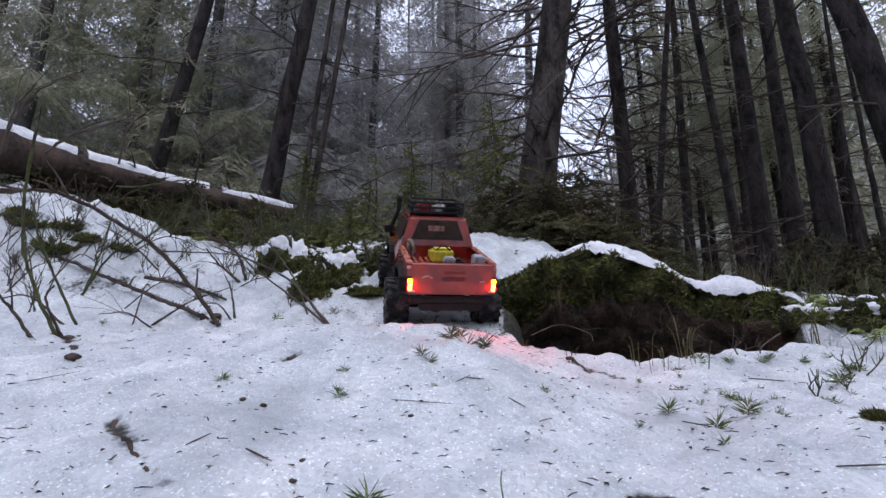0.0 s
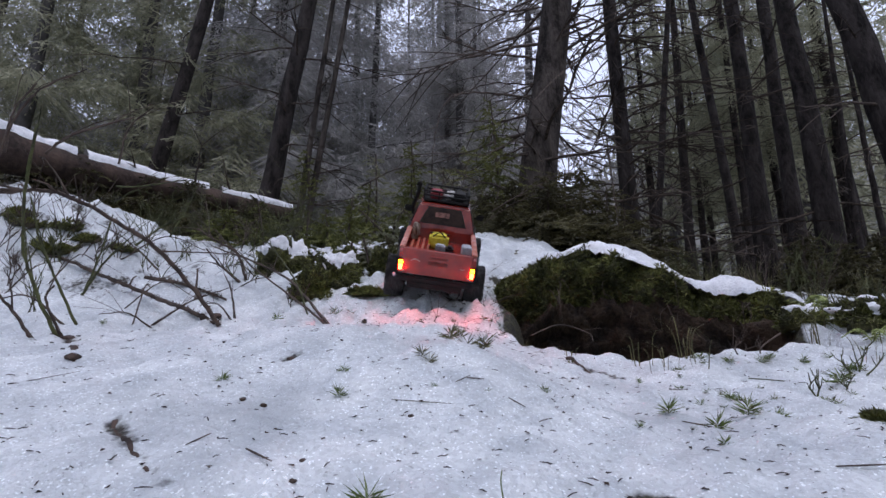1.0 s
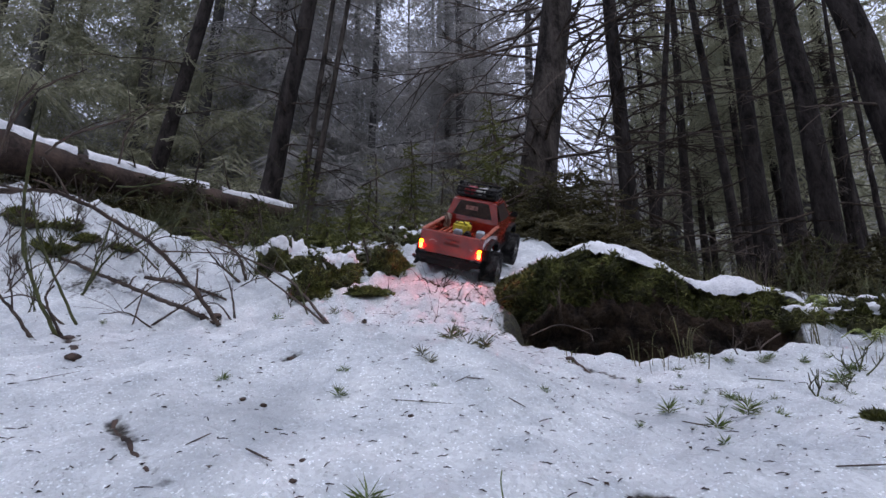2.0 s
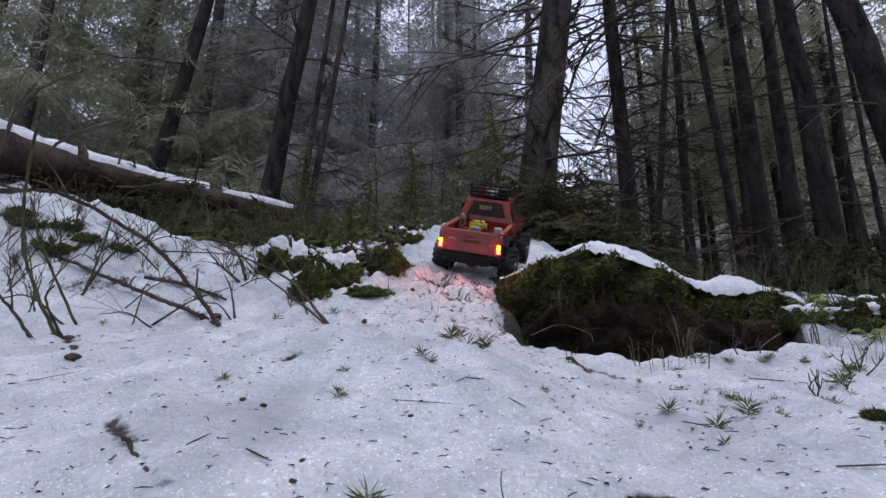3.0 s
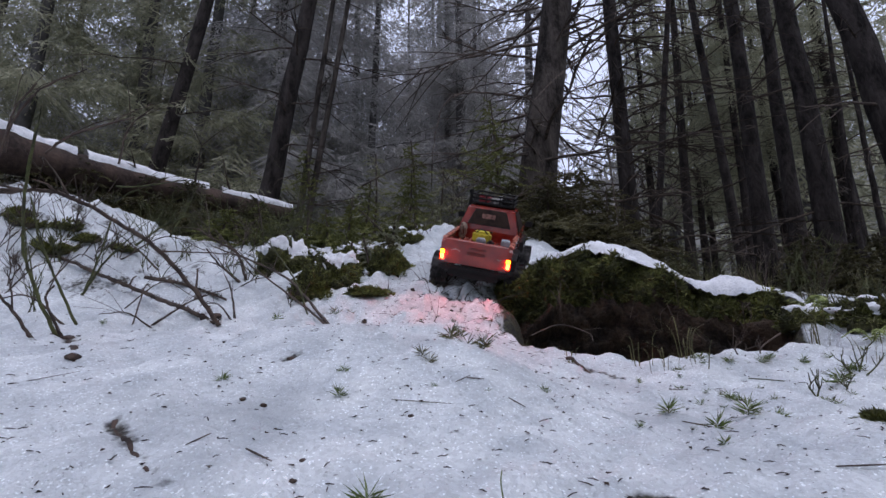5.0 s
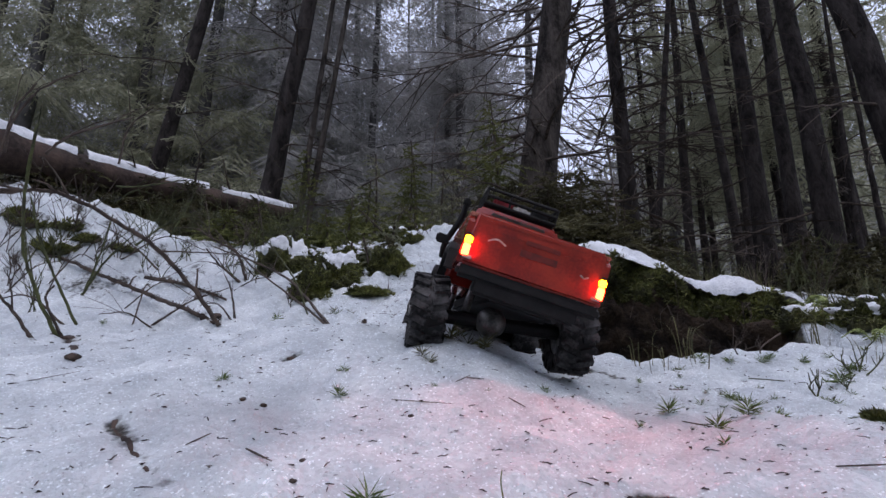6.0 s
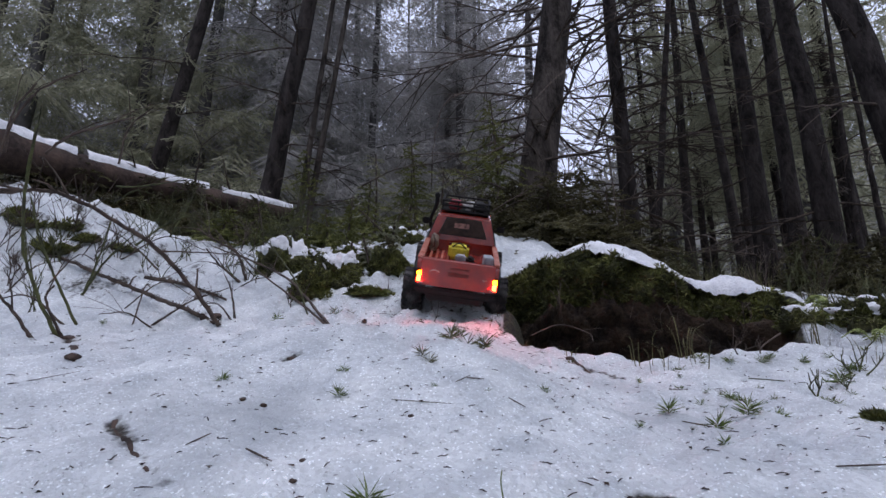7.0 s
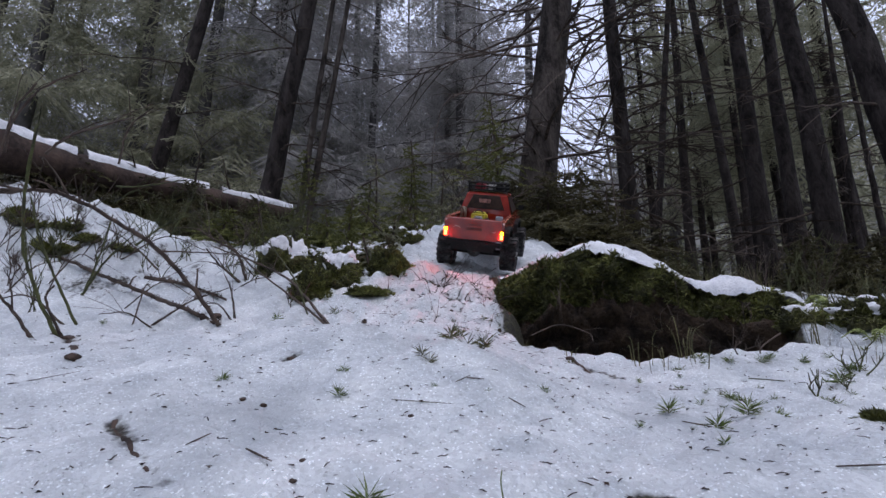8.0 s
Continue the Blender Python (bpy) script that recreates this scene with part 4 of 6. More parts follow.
# ---- cut bank with moss, peat and snow ----
def tufts(points, normals, rng, size, per=3, width=0.0016):
    """Little moss shoots on a surface."""
    v, f = [], []
    for p, n in zip(points, normals):
        for _ in range(per):
            d = n * rng.uniform(0.4, 1.1) + Vector((rng.uniform(-0.7, 0.7), rng.uniform(-0.7, 0.7), rng.uniform(-0.3, 0.6)))
            blade(v, f, p, p + d * size * rng.uniform(0.5, 1.4), width * rng.uniform(0.7, 1.5), rng)
    return v, f


def build_bank():
    rng = random.Random(31)
    bank = tagged(new("moss_bank"), "dark overhanging bank of moss and peat under a snow cap", "earth bank")
    sect = ((0.30, -0.05), (0.16, -0.012), (0.06, 0.0), (0.0, 0.0), (-0.035, -0.012), (-0.06, -0.035), (-0.072, -0.065), (-0.072, -0.095), (-0.066, -0.13), (-0.05, -0.17), (-0.025, -0.21), (0.01, -0.26), (0.05, -0.34))
    nx = 120
    rows = []
    for i in range(nx + 1):
        s = i / nx
        x = 0.145 + 0.675 * s
        end = min(1, s / 0.1, (1 - s) / 0.045)
        end = math.sin(end * math.pi / 2) ** 0.8
        row = []
        curve = bend([(0, a, b) for a, b in sect], 4)
        for k, c in enumerate(curve):
            u = k / (len(curve) - 1)
            y = float(bank_line(x)) + c.y * (0.35 + 0.65 * end) - 0.02 * lumps(x, u, 9, 3.3)
            z = float(bank_top(x)) + c.z * (0.3 + 0.7 * end) - 0.02 * (1 - end)
            g = 0.03 * noise.noise((x * 17, u * 7, 2.1)) + 0.018 * noise.noise((x * 48, u * 20, 7.4)) + 0.007 * noise.noise((x * 110, u * 48, 1.4))
            row.append(Vector((x + 0.006 * noise.noise((x * 50, u * 30, 9)), y - g * 1.2, z + g * 0.7)))
        rows.append(row)
    m = len(rows[0])
    v = [tuple(p) for r in rows for p in r]
    f, idx, pts, nrm = [], [], [], []
    for i in range(nx):
        for k in range(m - 1):
            f.append((i * m + k, i * m + k + 1, (i + 1) * m + k + 1, (i + 1) * m + k))
            edge = 0.64 + 0.12 * lumps(i * 0.09, 0, 1, 5) - 0.10 * (i / nx > 0.55)
            peat = k / m > edge
            idx.append(1 if peat else 0)
            p = (rows[i][k] + rows[i + 1][k + 1]) / 2
            n = (rows[i][k + 1] - rows[i][k]).cross(rows[i + 1][k] - rows[i][k])
            n = n.normalized() if n.length > 0 else Vector((0, -1, 0))
            if n.y > 0.3 and n.z < 0:
                n = -n
            if not peat and k > 8:
                for _ in range(3):
                    pts.append(p + Vector((rng.uniform(-0.004, 0.004), 0, rng.uniform(-0.004, 0.004))))
                    nrm.append(n if n.y < 0.2 else -n)
    raw("earth", v, f, (MOSS, PEAT), bank, smooth=True, index=idx)
    v, f = tufts(pts, nrm, rng, 0.011, 4, 0.0016)
    tagged(raw("moss", v, f, MOSS_LEAF, bank, "green and brown moss shoots"), kind="stuff")
    # snow cap with a ragged front edge
    v, f = [], []
    nk = 22
    for i in range(nx + 1):
        s = i / nx
        x = 0.16 + 0.65 * s
        front = float(bank_line(x)) - 0.05 - 0.03 * fade((s - 0.35) / 0.2) + 0.06 * max(0, lumps(x, 0, 11, 2.2)) + 0.022 * lumps(x, 0, 23, 9) + 0.006 * lumps(x, 0, 40, 6) + 0.05 * max(0, 0.25 - s) / 0.25
        for k in range(nk):
            u = k / (nk - 1)
            y = front + 0.30 * u ** 1.5
            at = int((x - 0.145) / 0.675 * nx)
            base = 0
            for o in (-6, -3, 0, 3, 6):
                r = rows[min(nx, max(0, at + o))]
                crest = max(q.z for q in r)
                near = [q.z for q in r[:24] if abs(q.y - y) < 0.03 and q.z > crest - 0.07]
                base += (max(near) if near else crest - 0.05) / 5
            lip = min(1, u * 7) ** 0.5
            v.append((x, y, base + 0.003 + lip * (0.022 + 0.012 * lumps(x, y, 14, 4)) * (1 - 0.25 * s) + 0.012 * fade((s - 0.7) / 0.2) + 0.003 * lumps(x, y, 90, 1)))
    for i in range(nx):
        for k in range(nk - 1):
            f.append((i * nk + k, (i + 1) * nk + k, (i + 1) * nk + k + 1, i * nk + k + 1))
    raw("snow_cap", v, f, SNOW, bank, "thick cap of old snow", smooth=True)
    # roots and dry stalks hanging in the hollow
    for _ in range(26):
        x = rng.uniform(0.2, 0.82)
        p = Vector((x, float(bank_line(x)) - rng.uniform(0.03, 0.09), float(bank_top(x)) - rng.uniform(0.03, 0.12)))
        q = p + Vector((rng.uniform(-0.05, 0.05), rng.uniform(-0.06, 0.0), -rng.uniform(0.04, 0.12)))
        a, b = [], []
        tube(a, b, bend([p, p.lerp(q, 0.5) + Vector((rng.uniform(-0.02, 0.02), -0.015, 0.01)), q], 4), [0.0014 - 0.0001 * k for k in range(9)], 4)
        raw("root", a, b, TWIG, bank)


build_bank()


def covered(n, seed):
    """How far snow lies on a clump, by the way its side faces."""
    return fade((n.z - 0.5 - 0.75 * noise.noise(n * 3.1 + Vector((seed * 2.0, 0, 0))) - 0.2 * noise.noise(n * 8 + Vector((0, seed, 0)))) / 0.25)


def hummock(cx, cy, rx, ry, rz, seed, snowy, label, tuft=0.008):
    """A low mossy clump with snow lying on its crown."""
    rng = random.Random(seed)
    h = tagged(new("moss_hummock"), label, "moss clump", "moss clumps on the slope")
    z0 = ground_z(cx, cy)
    h.location = (cx, cy, z0)
    bm = bmesh.new()
    bmesh.ops.create_icosphere(bm, subdivisions=5 if rx > 0.048 else 4, radius=1)
    pts, nrm = [], []
    for q in bm.verts:
        n = q.co.copy()
        g = 1 + 0.5 * noise.noise(n * 1.7 + Vector((seed, 0, 0))) + 0.3 * noise.noise(n * 5 + Vector((0, seed, 0))) + 0.06 * noise.noise(n * 13)
        q.co = Vector((n.x * rx, n.y * ry, max(n.z, -0.5) * rz)) * g
        if n.z > -0.2 and n.y < 0.5 and not (snowy and covered(n, seed) > 0.25):
            pts.append(q.co.copy())
            nrm.append(n)
    part("earth", bm, MOSS, h, smooth=True)
    v, f = tufts(pts, nrm, rng, tuft, 4, 0.0017)
    tagged(raw("moss", v, f, MOSS_LEAF, h), kind="stuff")
    if snowy:
        bm = bmesh.new()
        bmesh.ops.create_icosphere(bm, subdivisions=5 if rx > 0.048 else 4, radius=1)
        for q in bm.verts:
            n = q.co.copy()
            g = 1 + 0.5 * noise.noise(n * 1.7 + Vector((seed, 0, 0))) + 0.3 * noise.noise(n * 5 + Vector((0, seed, 0)))
            up = covered(n, seed)
            g += 0.045 * up - 0.12 * (1 - up)
            q.co = Vector((n.x * rx, n.y * ry, max(n.z, -0.5) * rz)) * g
        part("snow_cap", bm, SNOW, h, "old snow on the crown", smooth=True)
    return h


HUMMOCKS = (((-0.522, 1.675), 0.10, 0.08, 0.10, 3, 1), ((-0.303, 1.473), 0.075, 0.06, 0.085, 5, 1), ((-0.160, 1.518), 0.06, 0.05, 0.065, 8, 0), ((-0.249, 1.688), 0.06, 0.05, 0.05, 9, 1),
            ((-0.348, 1.401), 0.055, 0.05, 0.065, 12, 0), ((-0.196, 1.354), 0.05, 0.03, 0.014, 15, 0), ((-0.105, 2.414), 0.05, 0.05, 0.035, 18, 1), ((-0.253, 2.414), 0.06, 0.05, 0.035, 19, 1),
            ((-1.136, 1.490), 0.05, 0.04, 0.03, 21, 1), ((0.882, 1.079), 0.07, 0.06, 0.045, 24, 1), ((0.925, 1.19), 0.04, 0.035, 0.03, 28, 1),
            ((-1.25, 1.53), 0.045, 0.03, 0.02, 31, 1), ((-1.16, 1.555), 0.04, 0.03, 0.022, 33, 1), ((-1.08, 1.55), 0.03, 0.025, 0.016, 35, 0), ((-1.0, 1.60), 0.035, 0.03, 0.016, 37, 1), ((-1.31, 1.55), 0.035, 0.03, 0.02, 39, 0),
            ((-0.41, 1.70), 0.06, 0.05, 0.06, 41, 1), ((-0.30, 1.80), 0.07, 0.05, 0.06, 43, 1), ((-0.12, 1.97), 0.04, 0.035, 0.03, 45, 1), ((-0.19, 2.06), 0.05, 0.04, 0.035, 47, 1), ((-0.50, 2.02), 0.08, 0.05, 0.05, 49, 1), ((0.80, 1.30), 0.04, 0.03, 0.03, 51, 0), ((0.775, 1.15), 0.045, 0.035, 0.035, 53, 1), ((0.735, 1.10), 0.03, 0.025, 0.02, 55, 0), ((0.522, 0.662), 0.016, 0.010, 0.005, 57, 0))
for (hx, hy), rx, ry, rz, seed, snowy in HUMMOCKS:
    hummock(hx, hy, rx, ry, rz, seed, snowy, "mossy clump half covered with old snow" if snowy else "dark green moss clump poking out of the snow")


# ---- young spruces and brush behind the crest ----
def sapling(x, y, tall, reach, material, seed, label, lean=0.0, name="spruce_sapling", category="young tree", start=0.12, n=12, width=0.0048, whorls=None, eye=0.0):
    rng = random.Random(seed)
    z = ground_z(x, y) - 0.02
    tall += max(0.0, eye - z)
    s = tagged(new(name), label, category, "brush behind the crest")
    s.location = (x, y, z)
    top = Vector((lean * tall, 0, tall))
    v, f = [], []
    tube(v, f, bend([(0, 0, 0), top * 0.5 + Vector((0.02 * tall, 0, 0)), top], 5), [0.012 * tall + 0.003 - 0.0011 * k * tall for k in range(11)], 6)
    raw("stem", v, f, TWIG, s)
    v, f = [], []
    whorls = whorls or int(10 + tall * 12)
    for i in range(whorls):
        u = start + (1 - start) * i / whorls
        p0 = top * u
        for k in range(rng.randint(3, 5)):
            w = rng.uniform(0, 2 * math.pi)
            long = reach * (1.05 - 0.85 * u) * rng.uniform(0.55, 1.2)
            out = Vector((math.cos(w), math.sin(w), rng.uniform(-0.15, 0.4)))
            m = max(4, int(long * 34))
            for j in range(m):
                q = p0 + out * long * (j + 0.3) / m + Vector((0, 0, -0.25 * long * ((j + 0.3) / m) ** 2))
                d = out + Vector((rng.uniform(-0.9, 0.9), rng.uniform(-0.9, 0.9), rng.uniform(-0.4, 0.25)))
                spray(v, f, q, d, long * rng.uniform(0.25, 0.45), rng, n, width, 0.3, 0.30)
    raw("needles", v, f, material, s)
    return s


YOUNG = "small green spruce sapling with soft needles"
BROWN = "tangled brown-green brush of drooping spruce boughs"
for (x, y, z), up, reach, mat, lean in (
        ((-0.657, 2.450, 0.903), 0.42, 0.16, NEEDLES_FRESH, -0.05), ((-0.137, 2.500, 0.919), 0.46, 0.20, NEEDLES_FRESH, -0.05), ((-0.165, 2.300, 0.829), 0.30, 0.14, NEEDLES_FRESH, 0.05),
        ((-0.353, 2.200, 0.773), 0.26, 0.16, NEEDLES_FRESH, 0.1), ((-0.396, 2.050, 0.705), 0.2, 0.12, NEEDLES_FRESH, 0.1), ((-0.890, 2.000, 0.714), 0.13, 0.14, NEEDLES_FRESH, 0.2),
        ((-0.735, 2.100, 0.744), 0.16, 0.14, NEEDLES_FRESH, -0.2), ((0.328, 3.050, 1.092), 0.85, 0.36, NEEDLES_FRESH, -0.02), ((-0.045, 2.900, 1.011), 0.4, 0.22, NEEDLES, 0.1), ((-0.387, 2.800, 0.948), 0.5, 0.25, NEEDLES, 0.0),
        ((-1.144, 2.900, 0.977), 0.45, 0.25, NEEDLES, 0.0), ((-0.441, 1.950, 0.655), 0.16, 0.09, NEEDLES_FRESH, -0.1), ((-0.187, 1.800, 0.584), 0.14, 0.07, NEEDLES, 0.1), ((-0.471, 1.720, 0.534), 0.15, 0.06, NEEDLES_FRESH, 0.05), ((-0.313, 1.600, 0.470), 0.11, 0.06, NEEDLES_FRESH, 0.2), ((-0.229, 1.620, 0.502), 0.10, 0.07, NEEDLES, -0.2), ((-0.365, 1.500, 0.407), 0.09, 0.05, NEEDLES_FRESH, 0.2), ((-0.152, 1.650, 0.518), 0.10, 0.06, NEEDLES_BROWN, -0.3)):
    sapling(x, y, up, reach, mat, int(abs(x * 991)) + int(y * 77), YOUNG, lean, eye=z)
for (x, y, z), up, reach in (((0.632, 2.500, 0.890), 0.36, 0.36), ((0.481, 2.450, 0.860), 0.32, 0.34), ((0.768, 2.500, 0.846), 0.28, 0.32), ((0.337, 2.600, 0.920), 0.28, 0.34), ((0.896, 2.600, 0.830), 0.22, 0.26), ((0.584, 2.600, 0.920), 0.34, 0.34),
                             ((0.200, 2.700, 0.966), 0.2, 0.24), ((-1.445, 2.400, 0.944), 0.2, 0.28), ((-1.225, 2.400, 0.916), 0.2, 0.25), ((-1.639, 2.200, 0.969), 0.16, 0.26), ((-1.788, 2.100, 0.969), 0.16, 0.24), ((-0.942, 2.450, 0.874), 0.16, 0.22),
                             ((1.122, 2.700, 0.826), 0.14, 0.24), ((1.560, 2.000, 0.533), 0.16, 0.16), ((1.691, 2.000, 0.533), 0.2, 0.18), ((1.533, 2.200, 0.622), 0.16, 0.18)):
    sapling(x, y, up, reach, NEEDLES_BROWN, int(abs(x * 557)) + int(y * 31), BROWN, 0.1, "brush", "shrub", 0.0, eye=z, width=0.005, whorls=28)


def grass_clump(x, y, tall, count, seed, name="grass_tuft", label="yellow-green winter grass tuft growing from the snow", material=None, spread=0.03, curl=0.5):
    rng = random.Random(seed)
    g = tagged(new(name), label, "grass", "grass tufts")
    g.location = (x, y, ground_z(x, y) - 0.004)
    v, f = [], []
    for _ in range(count):
        w = rng.uniform(0, 2 * math.pi)
        out = Vector((math.cos(w), math.sin(w), 0))
        long = tall * rng.uniform(0.55, 1.15)
        p = out * spread * rng.uniform(0, 1)
        cv = bend([p, p + out * long * 0.12 + Vector((0, 0, long * 0.55)), p + out * long * curl * rng.uniform(0.5, 1.7) + Vector((0, 0, long * rng.uniform(0.35, 0.95)))], 4)
        s = out.cross(Vector((0, 0, 1)))
        i = len(v)
        for k, q in enumerate(cv):
            wd = 0.0006 * (1 - k / len(cv)) + 0.0003
            v += [tuple(q - s * wd), tuple(q + out * wd * 0.5), tuple(q + s * wd)]
        for k in range(len(cv) - 1):
            for e in (0, 1):
                f.append((i + 3 * k + e, i + 3 * k + e + 1, i + 3 * k + e + 4, i + 3 * k + e + 3))
    tagged(raw("grass", v, f, material or GRASS, g), kind="stuff")
    return g


rng = random.Random(71)
for (x, y), tall, count in (((0.348, 0.960), 0.10, 4), ((0.434, 0.960), 0.13, 8), ((0.751, 1.379), 0.12, 7), ((0.800, 1.358), 0.09, 6), ((0.379, 0.918), 0.08, 6), ((0.837, 1.322), 0.07, 7), ((0.848, 1.192), 0.09, 11),
                            ((0.847, 1.151), 0.07, 7), ((0.911, 1.187), 0.10, 10), ((0.709, 0.907), 0.08, 7), ((0.923, 1.306), 0.12, 9), ((0.238, 1.001), 0.03, 5), ((0.447, 0.918), 0.06, 5), ((0.808, 0.983), 0.1, 7)):
    grass_clump(x, y, tall, count, rng.randint(0, 9999))
for k in range(34):
    x, y = rng.uniform(0.9, 2.4), rng.uniform(1.5, 3.2)
    grass_clump(x, y, rng.uniform(0.12, 0.26), 24, rng.randint(0, 9999), "grass_tuft", "tall dry grass among forest brush", None, 0.06)
for k in range(26):
    x, y = rng.uniform(-2.2, 0.9), rng.uniform(2.15, 3.0)
    grass_clump(x, y, rng.uniform(0.08, 0.2), 22, rng.randint(0, 9999), "grass_tuft", "dry brown grass among forest brush", NEEDLES_BROWN, 0.07)


# ---- sprigs of haircap moss in the snow ----
def sprig(x, y, tall, seed, material=None, needles=46, label="green star-shaped moss sprig standing in the snow"):
    rng = random.Random(seed)
    g = tagged(new("moss_sprig"), label, "moss", "moss sprigs")
    g.location = (x, y, ground_z(x, y) - 0.006)
    v, f = [], []
    top = Vector((rng.uniform(-0.2, 0.2), rng.uniform(-0.2, 0.2), 1)) * tall * 0.55
    tube(v, f, [Vector(), top * 0.5, top], [tall * 0.03, tall * 0.025, tall * 0.01], 5)
    raw("stem", v, f, STEM, g)
    v, f = [], []
    for k in range(needles):
        u = rng.uniform(0.35, 1)
        w = rng.uniform(0, 2 * math.pi)
        p = top * u
        d = Vector((math.cos(w), math.sin(w), rng.uniform(-0.15, 0.8) if u < 0.85 else rng.uniform(0.2, 1.6))).normalized()
        blade(v, f, p, p + d * tall * rng.uniform(0.55, 1.0), tall * 0.034, rng)
    raw("leaves", v, f, material or SPRIG, g)


for (x, y), tall in (((-0.109, 0.573), 0.016), ((-0.051, 0.379), 0.022), ((0.262, 0.643), 0.022), ((0.285, 0.575), 0.022), ((0.331, 0.599), 0.026), ((0.262, 0.521), 0.013), ((-0.389, 1.234), 0.026), ((-0.262, 0.646), 0.014), ((-0.116, 0.626), 0.013),
                     ((0.380, 0.630), 0.018), ((0.398, 0.764), 0.018), ((0.408, 0.751), 0.016), ((0.596, 0.817), 0.03), ((0.373, 0.656), 0.016), ((0.114, 0.623), 0.012), ((0.313, 0.872), 0.012), ((-0.248, 1.243), 0.02), ((-0.178, 1.156), 0.018),
                     ((-0.730, 1.135), 0.013), ((0.560, 0.945), 0.02), ((0.581, 0.958), 0.018), ((0.664, 0.888), 0.022), ((0.666, 0.874), 0.02), ((0.622, 0.934), 0.018), ((0.497, 0.640), 0.016), ((0.488, 0.621), 0.014), ((0.459, 0.960), 0.02), ((0.514, 0.740), 0.014), ((0.840, 1.266), 0.024), ((0.509, 0.960), 0.02), ((-0.008, 0.575), 0.008), ((0.265, 0.589), 0.010), ((0.198, 0.563), 0.010), ((0.414, 0.658), 0.014), ((0.045, 0.571), 0.008)):
    sprig(x, y, tall, int(abs(x) * 1e4) + 7)
for (x, y), tall in (((0.012, 0.709), 0.026), ((0.035, 0.716), 0.028), ((0.052, 0.693), 0.028), ((-0.016, 0.636), 0.016), ((-0.026, 0.646), 0.018), ((0.026, 0.799), 0.022), ((-0.262, 1.261), 0.02), ((-0.180, 1.345), 0.016), ((0.225, 0.949), 0.018)):
    sprig(x, y, tall, int(abs(x) * 1e4) + 3, GRASS, 40, "yellow-brown moss sprig standing in the snow")
grass_clump(*(0.041, 0.376), 0.036, 1, 5, "grass_tuft", "single green grass blade in the snow", SPRIG, 0.0, 0.05)


# ---- ferns at the end of the bank ----
def fern(x, y, long, fronds, seed):
    rng = random.Random(seed)
    g = tagged(new("fern"), "pale green fern with limp fronds over the snow", "fern", "ferns")
    g.location = (x, y, ground_z(x, y) - 0.003)
    for k in range(fronds):
        w = rng.uniform(0, 2 * math.pi)
        out = Vector((math.cos(w), math.sin(w) * 0.6, 0))
        side = out.cross(Vector((0, 0, 1))).normalized()
        l2 = long * rng.uniform(0.7, 1.1)
        c = bend([(0, 0, 0), out * l2 * 0.45 + Vector((0, 0, l2 * 0.5)), out * l2 + Vector((0, 0, l2 * rng.uniform(0.1, 0.4)))], 7)
        v, f = [], []
        tube(v, f, c, [0.0009] * len(c), 4)
        for i in range(2, len(c)):
            wide = l2 * 0.26 * math.sin(math.pi * (0.25 + 0.75 * i / len(c)))
            for sg in (-1, 1):
                a = c[i]
                blade(v, f, a, a + side * sg * wide + out * wide * 0.4 - Vector((0, 0, wide * 0.3)), l2 * 0.028, rng)
        raw("frond", v, f, FERN, g)


for (x, y), long, n in (((0.840, 1.215), 0.10, 8), ((0.858, 1.180), 0.085, 7), ((0.845, 1.145), 0.07, 6), ((0.870, 1.235), 0.09, 6), ((0.798, 0.990), 0.06, 5)):
    fern(x, y, long, n, int(x * 1000))


# ---- twigs and stems ----
def twig(name, label, pts, r0, r1, material, seed, thorns=0, forks=3, group="bare twigs on the snow"):
    rng = random.Random(seed)
    v, f = [], []
    c = bend(pts, 8, r0 * 0.35, rng)
    tube(v, f, c, [r0 + (r1 - r0) * i / (len(c) - 1) for i in range(len(c))], 7, 0.18, rng)
    for _ in range(thorns):
        i = rng.randint(1, len(c) - 2)
        e = c[i] + Vector((rng.uniform(-1, 1), rng.uniform(-1, 1), rng.uniform(-0.4, 1))).normalized() * r0 * rng.uniform(1.5, 2.6)
        tube(v, f, [c[i], e], [r0 * 0.35, r0 * 0.12], 3)
    t = tagged(new(name), label, "twig", group)
    raw("stem", v, f, material, t, smooth=True)
    for _ in range(forks):
        i = rng.randint(len(c) // 4, len(c) - 2)
        d = (c[i + 1] - c[i]).normalized() + Vector((rng.uniform(-0.8, 0.8), rng.uniform(-0.5, 0.5), rng.uniform(-0.3, 0.8)))
        l2 = rng.uniform(0.04, 0.11)
        a, b = [], []
        tube(a, b, bend([c[i], c[i] + d * l2 * 0.5 + Vector((0, 0, 0.006)), c[i] + d * l2], 4, 0.001, rng), [r1 * 0.8 - r1 * 0.06 * k for k in range(9)], 5)
        raw("side_twig", a, b, material, t)
    return t


